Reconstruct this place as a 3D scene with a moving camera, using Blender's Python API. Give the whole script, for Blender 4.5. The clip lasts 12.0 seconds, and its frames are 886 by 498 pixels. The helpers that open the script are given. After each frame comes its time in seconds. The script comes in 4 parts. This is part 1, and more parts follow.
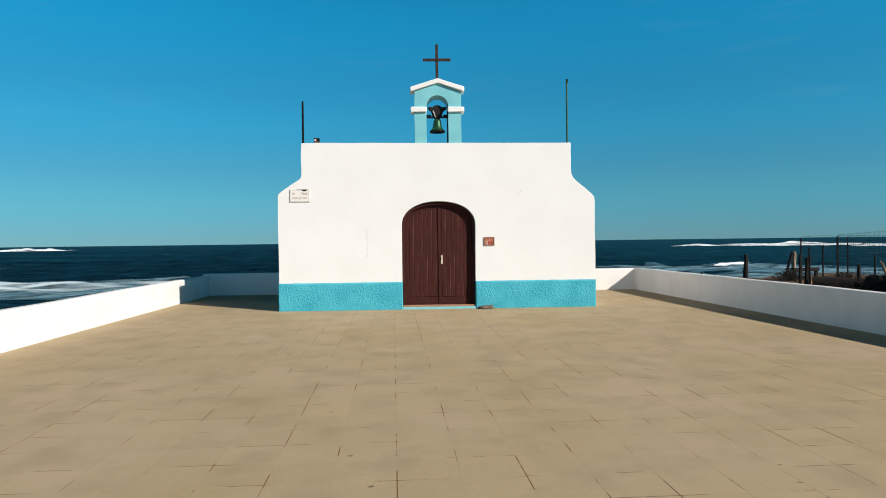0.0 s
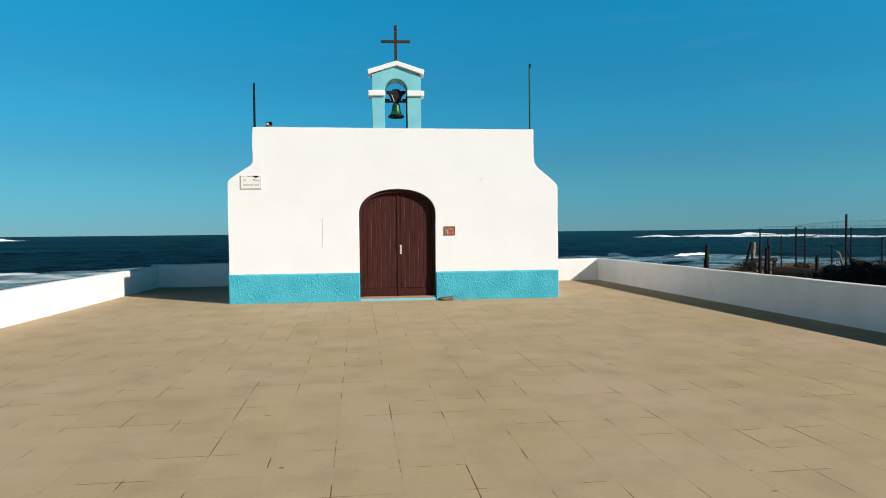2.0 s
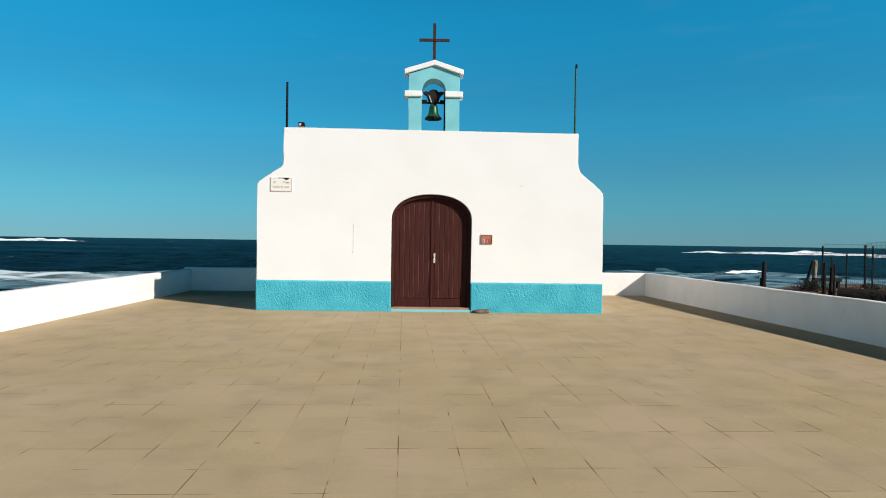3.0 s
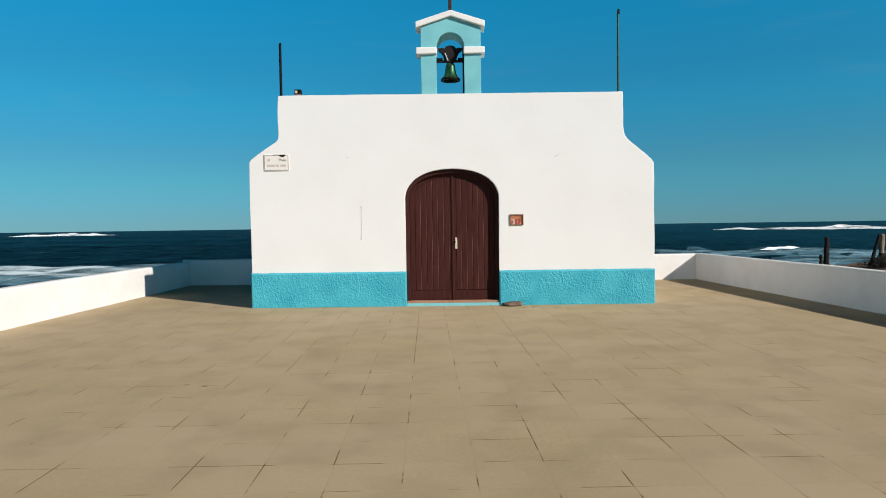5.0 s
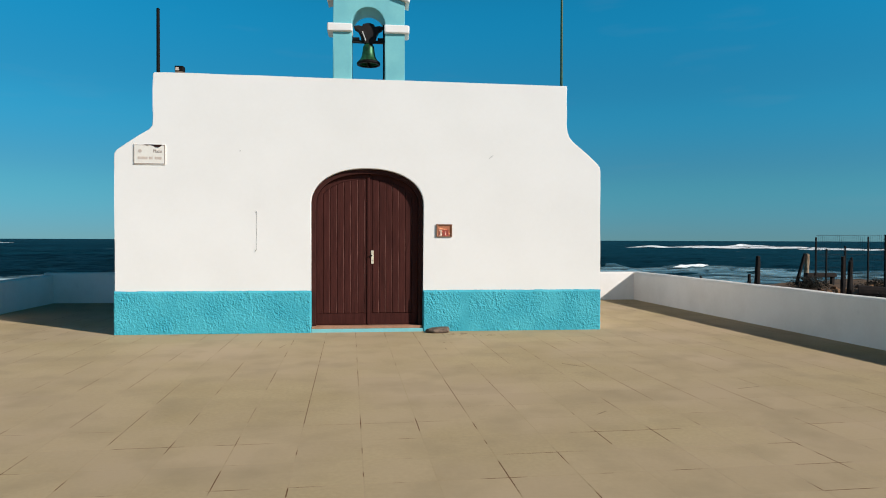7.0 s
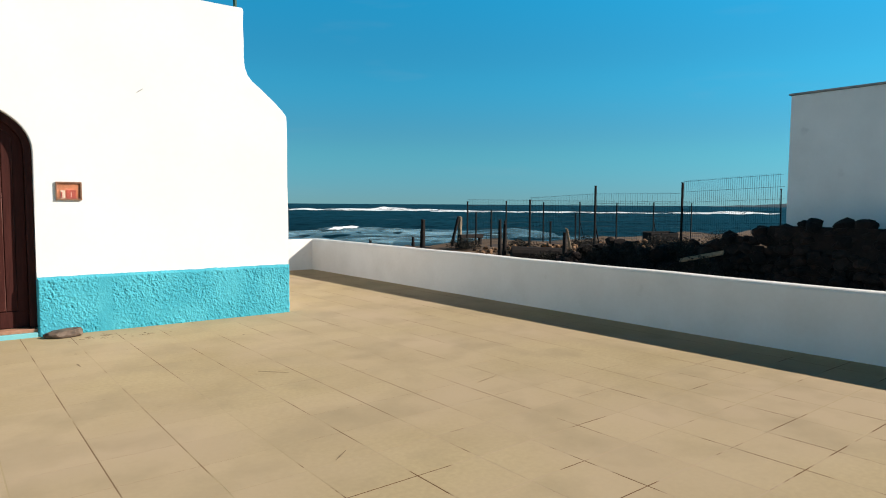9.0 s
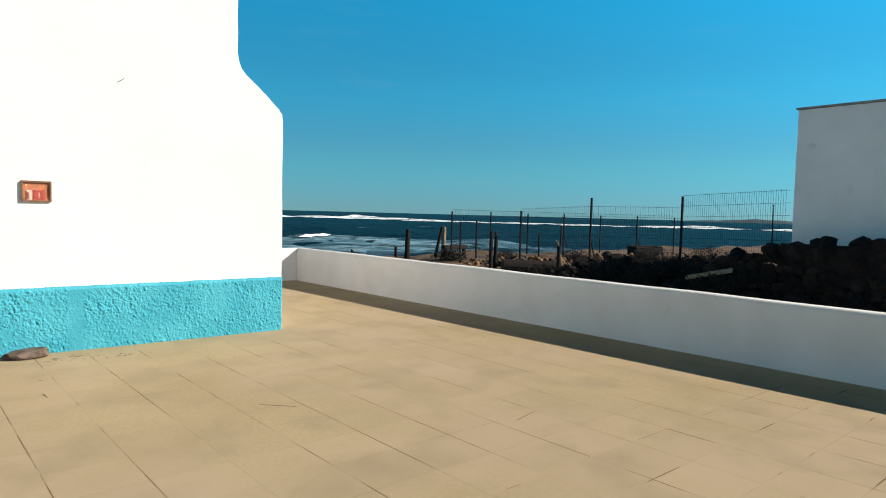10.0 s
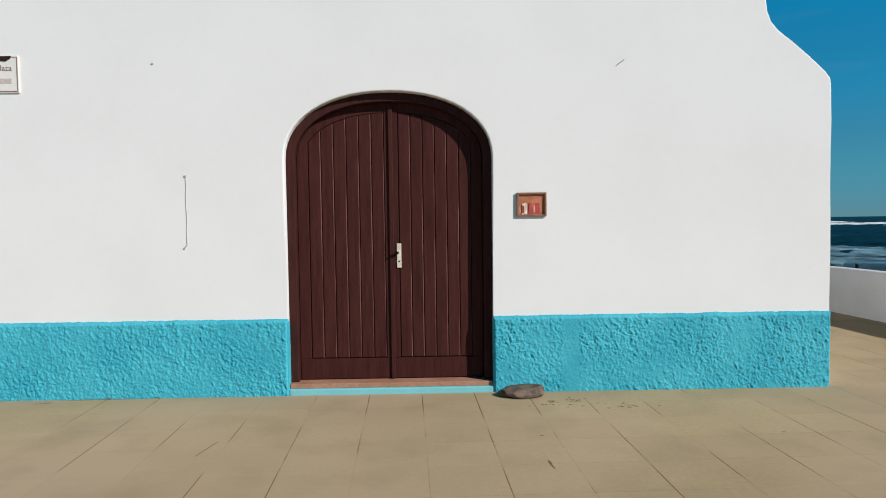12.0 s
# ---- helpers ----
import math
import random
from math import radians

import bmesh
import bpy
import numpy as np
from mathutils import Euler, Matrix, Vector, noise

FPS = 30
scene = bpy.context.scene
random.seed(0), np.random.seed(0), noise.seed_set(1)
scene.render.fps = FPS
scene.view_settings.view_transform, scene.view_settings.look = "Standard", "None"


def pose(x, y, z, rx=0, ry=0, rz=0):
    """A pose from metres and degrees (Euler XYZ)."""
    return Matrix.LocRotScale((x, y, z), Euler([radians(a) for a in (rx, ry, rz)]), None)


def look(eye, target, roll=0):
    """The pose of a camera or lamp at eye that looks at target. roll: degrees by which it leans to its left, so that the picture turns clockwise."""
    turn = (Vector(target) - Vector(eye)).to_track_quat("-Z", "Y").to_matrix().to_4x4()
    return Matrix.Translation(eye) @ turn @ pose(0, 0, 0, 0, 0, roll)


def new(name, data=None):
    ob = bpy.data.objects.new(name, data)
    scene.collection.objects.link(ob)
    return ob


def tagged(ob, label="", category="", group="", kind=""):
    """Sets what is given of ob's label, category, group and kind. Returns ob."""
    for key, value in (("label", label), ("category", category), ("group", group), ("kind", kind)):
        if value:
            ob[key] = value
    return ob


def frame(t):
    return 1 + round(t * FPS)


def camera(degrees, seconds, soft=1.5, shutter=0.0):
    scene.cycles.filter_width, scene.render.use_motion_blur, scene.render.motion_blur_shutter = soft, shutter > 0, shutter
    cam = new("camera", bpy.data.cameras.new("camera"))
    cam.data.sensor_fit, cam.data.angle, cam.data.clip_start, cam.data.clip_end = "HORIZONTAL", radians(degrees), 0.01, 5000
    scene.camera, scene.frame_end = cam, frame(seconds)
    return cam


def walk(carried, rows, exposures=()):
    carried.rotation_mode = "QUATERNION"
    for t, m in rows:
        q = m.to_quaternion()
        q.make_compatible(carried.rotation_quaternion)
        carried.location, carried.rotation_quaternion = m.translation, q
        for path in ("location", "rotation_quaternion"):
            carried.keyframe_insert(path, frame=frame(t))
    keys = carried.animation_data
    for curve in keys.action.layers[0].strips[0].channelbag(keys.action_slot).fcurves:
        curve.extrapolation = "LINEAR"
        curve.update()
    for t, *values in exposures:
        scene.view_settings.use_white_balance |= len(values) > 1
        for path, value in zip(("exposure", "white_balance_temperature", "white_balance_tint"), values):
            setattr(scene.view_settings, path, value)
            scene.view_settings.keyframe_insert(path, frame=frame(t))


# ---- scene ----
cam = camera(69.7, 12.0, soft=1.0)
PATH = [
    (0, (0.409, -0.065, 1.627), (0.486, 1.933, 1.603), -0.70),
    (0.2, (0.427, -0.068, 1.634), (0.526, 1.929, 1.618), -0.73),
    (0.5, (0.436, -0.057, 1.624), (0.525, 1.941, 1.594), -0.40),
    (0.7, (0.459, -0.048, 1.623), (0.540, 1.950, 1.575), -0.20),
    (1, (0.467, -0.015, 1.613), (0.529, 1.983, 1.577), 0.50),
    (1.2, (0.486, -0.002, 1.609), (0.540, 1.997, 1.541), 0.09),
    (1.5, (0.509, 0.063, 1.596), (0.585, 2.059, 1.494), -0.30),
    (1.7, (0.520, 0.188, 1.591), (0.620, 2.182, 1.474), -0.85),
    (2, (0.585, 0.432, 1.589), (0.769, 2.423, 1.535), -0.60),
    (2.2, (0.648, 0.588, 1.570), (0.861, 2.575, 1.467), -0.71),
    (2.5, (0.716, 0.828, 1.553), (0.857, 2.822, 1.497), -1.20),
    (2.7, (0.756, 0.983, 1.542), (0.876, 2.979, 1.543), -0.20),
    (3, (0.828, 1.214, 1.553), (0.875, 3.213, 1.530), 0.80),
    (3.2, (0.868, 1.384, 1.579), (0.882, 3.384, 1.556), 0.54),
    (4.8, (0.914, 2.996, 1.548), (0.888, 4.995, 1.486), -0.10),
    (5, (0.906, 3.213, 1.514), (0.875, 5.211, 1.442), -0.80),
    (5.2, (0.973, 3.382, 1.507), (0.937, 5.380, 1.473), -0.23),
    (5.5, (1.035, 3.626, 1.505), (0.958, 5.624, 1.467), 0.40),
    (5.7, (1.005, 3.844, 1.511), (0.867, 5.838, 1.439), 0.12),
    (6, (0.948, 4.200, 1.513), (0.775, 6.192, 1.468), -1.10),
    (6.2, (0.958, 4.408, 1.504), (0.801, 6.400, 1.410), -1.04),
    (6.5, (0.984, 4.679, 1.483), (0.944, 6.678, 1.459), -0.60),
    (6.7, (1.001, 4.840, 1.478), (1.048, 6.840, 1.454), -0.17),
    (7, (1.022, 5.103, 1.473), (1.233, 7.092, 1.443), 0.20),
    (7.2, (1.023, 5.295, 1.477), (1.339, 7.271, 1.467), 0.79),
    (7.5, (1.051, 5.582, 1.493), (1.625, 7.494, 1.381), 0.30),
    (7.7, (1.083, 5.761, 1.522), (1.720, 7.652, 1.414), 0.00),
    (9.3, (1.248, 7.287, 1.481), (2.503, 8.839, 1.343), 1.40),
    (9.5, (1.256, 7.461, 1.461), (2.521, 9.004, 1.333), 2.00),
    (9.8, (1.248, 7.698, 1.484), (2.488, 9.265, 1.402), 1.82),
    (10, (1.257, 7.866, 1.501), (2.520, 9.412, 1.390), 1.50),
    (10.2, (1.299, 8.051, 1.490), (2.467, 9.670, 1.364), 1.54),
    (10.5, (1.351, 8.360, 1.472), (2.335, 10.098, 1.381), 1.10),
    (10.7, (1.327, 8.553, 1.469), (2.213, 10.342, 1.370), 1.37),
    (11, (1.272, 8.813, 1.459), (1.970, 10.686, 1.413), 0.70),
    (11.2, (1.272, 8.993, 1.468), (1.887, 10.896, 1.423), 0.26),
    (11.5, (1.283, 9.271, 1.485), (1.732, 11.219, 1.423), -0.50),
    (11.7, (1.289, 9.471, 1.496), (1.496, 11.459, 1.442), -0.39),
    (12, (1.268, 9.813, 1.481), (1.300, 11.811, 1.394), -0.75),
]
EXPOSURES = [(0, 0.24, 6500, 10), (3, 0.28, 6500, 10), (5, 0.12, 6440, 10), (6.5, 0.03, 6420, 10), (7.5, 0.19, 6420, 10), (9.5, 0.53, 6720, 10), (10, 0.50, 6690, 10), (10.5, 0.33, 6520, 10), (11, 0.07, 6340, 10), (11.5, -0.04, 6230, 10), (12, -0.07, 6090, 10)]
walk(cam, [(t, look(eye, target, roll)) for t, eye, target, roll in PATH], EXPOSURES)

# ---- world, sun and exposure ----
SUN_H = Vector((0.806, -0.592))
SUN_EL = radians(30.0)
world = bpy.data.worlds.new("sky")
scene.world = world
world.use_nodes = True
wn, wl = world.node_tree.nodes, world.node_tree.links
wn.clear()
sky = wn.new("ShaderNodeTexSky")
sky.sky_type, sky.sun_disc = "NISHITA", False
sky.sun_elevation = SUN_EL
sky.sun_rotation = math.atan2(SUN_H.x, SUN_H.y)
sky.altitude, sky.air_density, sky.dust_density, sky.ozone_density = 0, 1.0, 0.0, 6.0
tint = wn.new("ShaderNodeMix")
tint.data_type, tint.blend_type = "RGBA", "MULTIPLY"
tint.inputs[0].default_value = 1.0
# thin wisps of cloud low over the sea
coord = wn.new("ShaderNodeTexCoord")
stretch = wn.new("ShaderNodeMapping")
stretch.inputs["Scale"].default_value = (1.6, 1.6, 9.0)
wisp = wn.new("ShaderNodeTexNoise")
wisp.inputs["Scale"].default_value, wisp.inputs["Detail"].default_value = 3.2, 5
wramp = wn.new("ShaderNodeValToRGB")
wramp.color_ramp.elements[0].position, wramp.color_ramp.elements[0].color = 0.60, (0, 0, 0, 1)
wramp.color_ramp.elements[1].position, wramp.color_ramp.elements[1].color = 0.85, (0.06, 0.06, 0.06, 1)
cloud = wn.new("ShaderNodeMix")
cloud.data_type = "RGBA"
cloud.inputs[7].default_value = (4.2, 4.4, 4.6, 1)
back = wn.new("ShaderNodeBackground")
back.inputs["Strength"].default_value = 0.070
wout = wn.new("ShaderNodeOutputWorld")
wl.new(sky.outputs[0], tint.inputs[6])
split = wn.new("ShaderNodeSeparateXYZ")
hz = wn.new("ShaderNodeValToRGB")
hz.color_ramp.interpolation = "EASE"
hz.color_ramp.elements[0].position, hz.color_ramp.elements[0].color = 0.0, (0.29, 0.66, 0.97, 1)
hz.color_ramp.elements[1].position, hz.color_ramp.elements[1].color = 0.85, (0.08, 0.09, 0.10, 1)
for at, c in ((0.09, (0.31, 0.85, 0.91, 1)), (0.20, (0.21, 1.15, 1.155, 1)), (0.34, (0.12, 1.52, 1.50, 1)), (0.46, (0.12, 0.62, 0.60, 1)), (0.62, (0.10, 0.18, 0.19, 1))):
    hz.color_ramp.elements.new(at).color = c
# brighter towards the sun's side
side = wn.new("ShaderNodeVectorMath")
side.operation = "DOT_PRODUCT"
side.inputs[1].default_value = (SUN_H.x, SUN_H.y, 0)
glow = wn.new("ShaderNodeMapRange")
for k, v in (("From Min", -1.0), ("From Max", 1.0), ("To Min", 0.91), ("To Max", 1.18)):
    glow.inputs[k].default_value = v
lean = wn.new("ShaderNodeVectorMath")
lean.operation = "SCALE"
wl.new(coord.outputs["Generated"], side.inputs[0])
wl.new(side.outputs["Value"], glow.inputs["Value"])
wl.new(hz.outputs[0], lean.inputs[0])
wl.new(glow.outputs[0], lean.inputs["Scale"])
wl.new(coord.outputs["Generated"], split.inputs[0])
wl.new(split.outputs[2], hz.inputs[0])
wl.new(lean.outputs[0], tint.inputs[7])
wl.new(coord.outputs["Generated"], stretch.inputs[0])
wl.new(stretch.outputs[0], wisp.inputs["Vector"])
wl.new(wisp.outputs[0], wramp.inputs[0])
wl.new(wramp.outputs[0], cloud.inputs[0])
wl.new(tint.outputs[2], cloud.inputs[6])
wl.new(cloud.outputs[2], back.inputs[0])
wl.new(back.outputs[0], wout.inputs[0])

sun_data = bpy.data.lights.new("sun", "SUN")
sun_data.energy, sun_data.angle, sun_data.color = 4.8, radians(0.55), (1.0, 0.93, 0.85)
sun = new("sun", sun_data)
sun_dir = Vector((SUN_H.x * math.cos(SUN_EL), SUN_H.y * math.cos(SUN_EL), math.sin(SUN_EL)))
sun.matrix_world = look(sun_dir * 60, (0, 0, 0))


# ---- materials ----
def material(name, base, dark=None, scale=4.0, rough=0.8, fine=60.0, bump=0.2, bump_size=0.01, metal=0.0, spec=0.3,
             vary=0.0, island=False, stretch=(1, 1, 1), amount=0.5, spots=None, grain=0.3, span=None, drift=None):
    """Two scales of noise on colour, fine relief, and a shade of its own for each piece."""
    m = bpy.data.materials.new(name)
    m.use_nodes = True
    n, l = m.node_tree.nodes, m.node_tree.links
    b = n["Principled BSDF"]
    b.inputs["Roughness"].default_value, b.inputs["Metallic"].default_value = rough, metal
    b.inputs["Specular IOR Level"].default_value = spec
    tc = n.new("ShaderNodeTexCoord")
    mp = n.new("ShaderNodeMapping")
    mp.inputs["Scale"].default_value = stretch
    geo = n.new("ShaderNodeNewGeometry")
    l.new(geo.outputs["Position"], mp.inputs[0])
    large, small = n.new("ShaderNodeTexNoise"), n.new("ShaderNodeTexNoise")
    large.inputs["Scale"].default_value, large.inputs["Detail"].default_value = scale, 6
    small.inputs["Scale"].default_value, small.inputs["Detail"].default_value = fine, 4
    for t in (large, small):
        l.new(mp.outputs[0], t.inputs["Vector"])
    dark = dark or tuple(c * 0.7 for c in base)
    ramp = n.new("ShaderNodeValToRGB")
    e = ramp.color_ramp.elements
    e[0].position, e[0].color = 0.3, (*dark, 1)
    e[1].position, e[1].color = 0.3 + 0.45 * (1.2 - amount), (*base, 1)
    if span:
        e[0].position, e[1].position = span
    l.new(large.outputs[0], ramp.inputs[0])
    mix = n.new("ShaderNodeMix")
    mix.data_type, mix.blend_type = "RGBA", "OVERLAY"
    mix.inputs[0].default_value = grain
    l.new(ramp.outputs[0], mix.inputs[6])
    l.new(small.outputs["Fac"], mix.inputs[7])
    col = mix.outputs[2]
    if drift:
        dn = n.new("ShaderNodeTexNoise")
        dn.inputs["Scale"].default_value, dn.inputs["Detail"].default_value = drift[1], 3
        l.new(geo.outputs["Position"], dn.inputs["Vector"])
        dr = n.new("ShaderNodeValToRGB")
        dr.color_ramp.elements[0].position, dr.color_ramp.elements[1].position = 0.38, 0.66
        l.new(dn.outputs[0], dr.inputs[0])
        dm = n.new("ShaderNodeMix")
        dm.data_type = "RGBA"
        dm.inputs[7].default_value = (*drift[0], 1)
        l.new(dr.outputs[0], dm.inputs[0])
        l.new(col, dm.inputs[6])
        col = dm.outputs[2]
    if spots:
        sp = n.new("ShaderNodeTexNoise")
        sp.inputs["Scale"].default_value, sp.inputs["Detail"].default_value = spots[1], 8
        l.new(geo.outputs["Position"], sp.inputs["Vector"])
        sr = n.new("ShaderNodeValToRGB")
        sr.color_ramp.elements[0].position, sr.color_ramp.elements[1].position = spots[2], spots[3]
        l.new(sp.outputs[0], sr.inputs[0])
        sm = n.new("ShaderNodeMix")
        sm.data_type = "RGBA"
        sm.inputs[7].default_value = (*spots[0], 1)
        l.new(sr.outputs[0], sm.inputs[0])
        l.new(col, sm.inputs[6])
        col = sm.outputs[2]
    if vary:
        if island:
            rnd = geo.outputs["Random Per Island"]
        else:
            rnd = n.new("ShaderNodeObjectInfo").outputs["Random"]
        mr = n.new("ShaderNodeMapRange")
        mr.inputs["To Min"].default_value, mr.inputs["To Max"].default_value = 1 - vary, 1 + vary
        l.new(rnd, mr.inputs["Value"])
        vm = n.new("ShaderNodeVectorMath")
        vm.operation = "SCALE"
        l.new(col, vm.inputs[0])
        l.new(mr.outputs[0], vm.inputs["Scale"])
        col = vm.outputs[0]
    l.new(col, b.inputs["Base Color"])
    if bump:
        bp = n.new("ShaderNodeBump")
        bp.inputs["Strength"].default_value, bp.inputs["Distance"].default_value = bump, bump_size
        l.new(small.outputs[0], bp.inputs["Height"])
        l.new(bp.outputs[0], b.inputs["Normal"])
    return m


WHITE = material("white_limewash", (0.84, 0.815, 0.785), (0.812, 0.787, 0.755), 1.1, 0.9, 16, 0.12, 0.004, grain=0.06)
WHITE_WALL = material("white_parapet_paint", (0.83, 0.80, 0.77), (0.76, 0.73, 0.695), 1.6, 0.9, 20, 0.22, 0.005, grain=0.10,
                      spots=((0.66, 0.63, 0.59), 5.5, 0.66, 0.90))
HOUSE_WHITE = material("weathered_white_render", (0.86, 0.84, 0.80), (0.76, 0.74, 0.70), 0.9, 0.9, 18, 0.12, 0.004, grain=0.06,
                       spots=((0.55, 0.53, 0.50), 1.6, 0.64, 0.85))
TURQ = material("turquoise_rough_plaster", (0.072, 0.43, 0.52), (0.046, 0.358, 0.452), 2.6, 0.85, 85, 0.35, 0.005)
TURQ_SMOOTH = material("turquoise_paint", (0.215, 0.55, 0.58), (0.18, 0.49, 0.54), 3.0, 0.8, 30, 0.08, 0.003, grain=0.06)
DOOR = material("dark_brown_stained_wood", (0.062, 0.0182, 0.0148), (0.042, 0.0125, 0.0101), 5, 0.7, 30, 0.35, 0.003,
                stretch=(6, 6, 0.5), vary=0.07, spec=0.10)
# board edge: patchy wear plus the sun's highlight, both put into the colour
WORN_LIT = material("worn_sunlit_board_edge", (0.165, 0.076, 0.062), (0.062, 0.0195, 0.016), 3.0, 0.75, 40, 0.2, 0.002, stretch=(5, 5, 0.9), spec=0.1, span=(0.40, 0.62))
DOOR_FRAME = material("dark_brown_frame_wood", (0.052, 0.0155, 0.0125), (0.034, 0.0102, 0.0081), 5, 0.7, 30, 0.3, 0.003, stretch=(5, 5, 0.7), spec=0.14)
TILE = material("sand_floor_tile", (0.428, 0.335, 0.196), (0.382, 0.296, 0.168), 1.1, 0.85, 30, 0.12, 0.002, grain=0.14, spec=0.15, vary=0.026,
                spots=((0.318, 0.251, 0.153), 1.7, 0.49, 0.88), drift=((0.448, 0.344, 0.224), 0.50))
TILE_REST = material("sand_floor_tile_field", (0.428, 0.335, 0.196), (0.382, 0.296, 0.168), 1.1, 0.85, 30, 0.12, 0.002, grain=0.14, spec=0.15, vary=0.026, island=True,
                     spots=((0.318, 0.251, 0.153), 1.7, 0.49, 0.88), drift=((0.448, 0.344, 0.224), 0.50))
GROUT = material("sandy_tile_joint", (0.408, 0.319, 0.186), (0.364, 0.282, 0.160), 1.1, 0.9, 30, 0.1, 0.002, grain=0.14, spec=0.15,
                 spots=((0.140, 0.070, 0.031), 1.9, 0.52, 0.575), drift=((0.430, 0.326, 0.216), 0.35))
GROUT_SANDED = material("sand_filled_tile_joint", (0.408, 0.319, 0.186), (0.364, 0.282, 0.160), 1.1, 0.9, 30, 0.1, 0.002, grain=0.14, spec=0.15,
                        spots=((0.205, 0.130, 0.070), 1.3, 0.46, 0.56), drift=((0.430, 0.326, 0.216), 0.35))
TERRACOTTA = material("terracotta_sill", (0.42, 0.22, 0.14), (0.34, 0.17, 0.10), 6, 0.8, 40, 0.25, 0.003)
CREAM = material("cream_metal_plate", (0.72, 0.66, 0.52), (0.55, 0.48, 0.36), 20, 0.45, 120, 0.1, 0.001)
BLACK_METAL = material("dark_metal", (0.008, 0.0065, 0.006), (0.004, 0.0035, 0.0035), 12, 0.6, 80, 0.2, 0.002, spec=0.12)
GREEN_POLE = material("dark_green_pole_paint", (0.020, 0.085, 0.045), (0.012, 0.05, 0.028), 12, 0.5, 80, 0.15, 0.002)
CROSS_WOOD = material("weathered_cross_wood", (0.045, 0.022, 0.014), (0.022, 0.012, 0.009), 9, 0.75, 40, 0.5, 0.006, stretch=(2, 2, 0.8),
                      spots=((0.20, 0.15, 0.11), 16, 0.62, 0.75))
YOKE = material("dark_yoke_wood", (0.011, 0.007, 0.006), (0.006, 0.004, 0.004), 9, 0.7, 40, 0.4, 0.004)
BELL = material("green_bronze_patina", (0.024, 0.135, 0.052), (0.010, 0.036, 0.02), 9, 0.42, 50, 0.3, 0.003, metal=0.35,
                spots=((0.02, 0.015, 0.01), 7, 0.55, 0.7))
BOX_WOOD = material("reddish_box_wood", (0.25, 0.125, 0.075), (0.16, 0.08, 0.045), 14, 0.6, 60, 0.3, 0.002, stretch=(1, 1, 3))
BOX_BACK = material("orange_box_lining", (0.42, 0.16, 0.08), (0.34, 0.12, 0.06), 14, 0.8, 60, 0.1, 0.002)
RED = material("red_card", (0.33, 0.05, 0.035), (0.26, 0.04, 0.028), 20, 0.6, 80, 0.05, 0.001)
CARD_WHITE = material("white_card", (0.60, 0.48, 0.40), (0.50, 0.40, 0.33), 20, 0.7, 80, 0.05, 0.001)
PLAQUE = material("glazed_cream_tile", (0.85, 0.805, 0.735), (0.80, 0.75, 0.68), 6, 0.35, 40, 0.06, 0.001, spec=0.5)
INK = material("brown_lettering", (0.30, 0.21, 0.175), (0.23, 0.16, 0.135), 20, 0.5, 80, 0.05, 0.001)
FAINT = material("faded_pinkish_lettering", (0.62, 0.52, 0.45), (0.55, 0.45, 0.39), 20, 0.5, 80, 0.05, 0.001)
CHIP = material("chipped_dark_backing", (0.030, 0.010, 0.009), (0.014, 0.006, 0.006), 20, 0.8, 80, 0.3, 0.003)
CABLE = material("grey_cable", (0.48, 0.465, 0.45), (0.38, 0.37, 0.36), 20, 0.6, 80, 0.1, 0.001)
STONE = material("brown_beach_stone", (0.19, 0.135, 0.10), (0.06, 0.042, 0.032), 11, 0.85, 50, 0.5, 0.008)
LAVA = material("dark_lava_stone", (0.020, 0.012, 0.0095), (0.007, 0.0045, 0.004), 3, 0.95, 26, 0.9, 0.03, vary=0.5)
SAND = material("coastal_sand_and_dirt", (0.17, 0.108, 0.062), (0.075, 0.048, 0.030), 0.45, 0.95, 7, 0.8, 0.05,
                spots=((0.055, 0.038, 0.030), 0.9, 0.54, 0.62))
RUBBLE = material("sandy_rubble", (0.29, 0.165, 0.088), (0.075, 0.043, 0.026), 4, 0.95, 30, 0.8, 0.03, vary=0.4)
DRIFT = material("bleached_driftwood", (0.36, 0.27, 0.18), (0.20, 0.14, 0.09), 7, 0.85, 40, 0.5, 0.006, stretch=(3, 3, 0.7))
POST_WOOD = material("dark_weathered_post", (0.016, 0.010, 0.008), (0.007, 0.005, 0.0045), 7, 0.85, 40, 0.5, 0.006)
DIRT = material("dried_dirt", (0.26, 0.19, 0.11), (0.15, 0.105, 0.06), 30, 0.95, 90, 0.3, 0.002)
WIRE = material("dark_green_fence_wire", (0.012, 0.020, 0.018), (0.008, 0.012, 0.011), 8, 0.6, 60, 0.0)
SHRUB = material("dark_dry_shrub", (0.014, 0.012, 0.007), (0.007, 0.006, 0.004), 5, 0.9, 30, 0.3, 0.01, vary=0.3, island=True)
ROOF = material("grey_roof_screed", (0.30, 0.29, 0.28), (0.22, 0.21, 0.20), 2, 0.9, 20, 0.3, 0.006)
HEADLAND = material("hazy_headland", (0.05, 0.09, 0.11), (0.04, 0.07, 0.09), 0.004, 1.0, 0.05, 0)


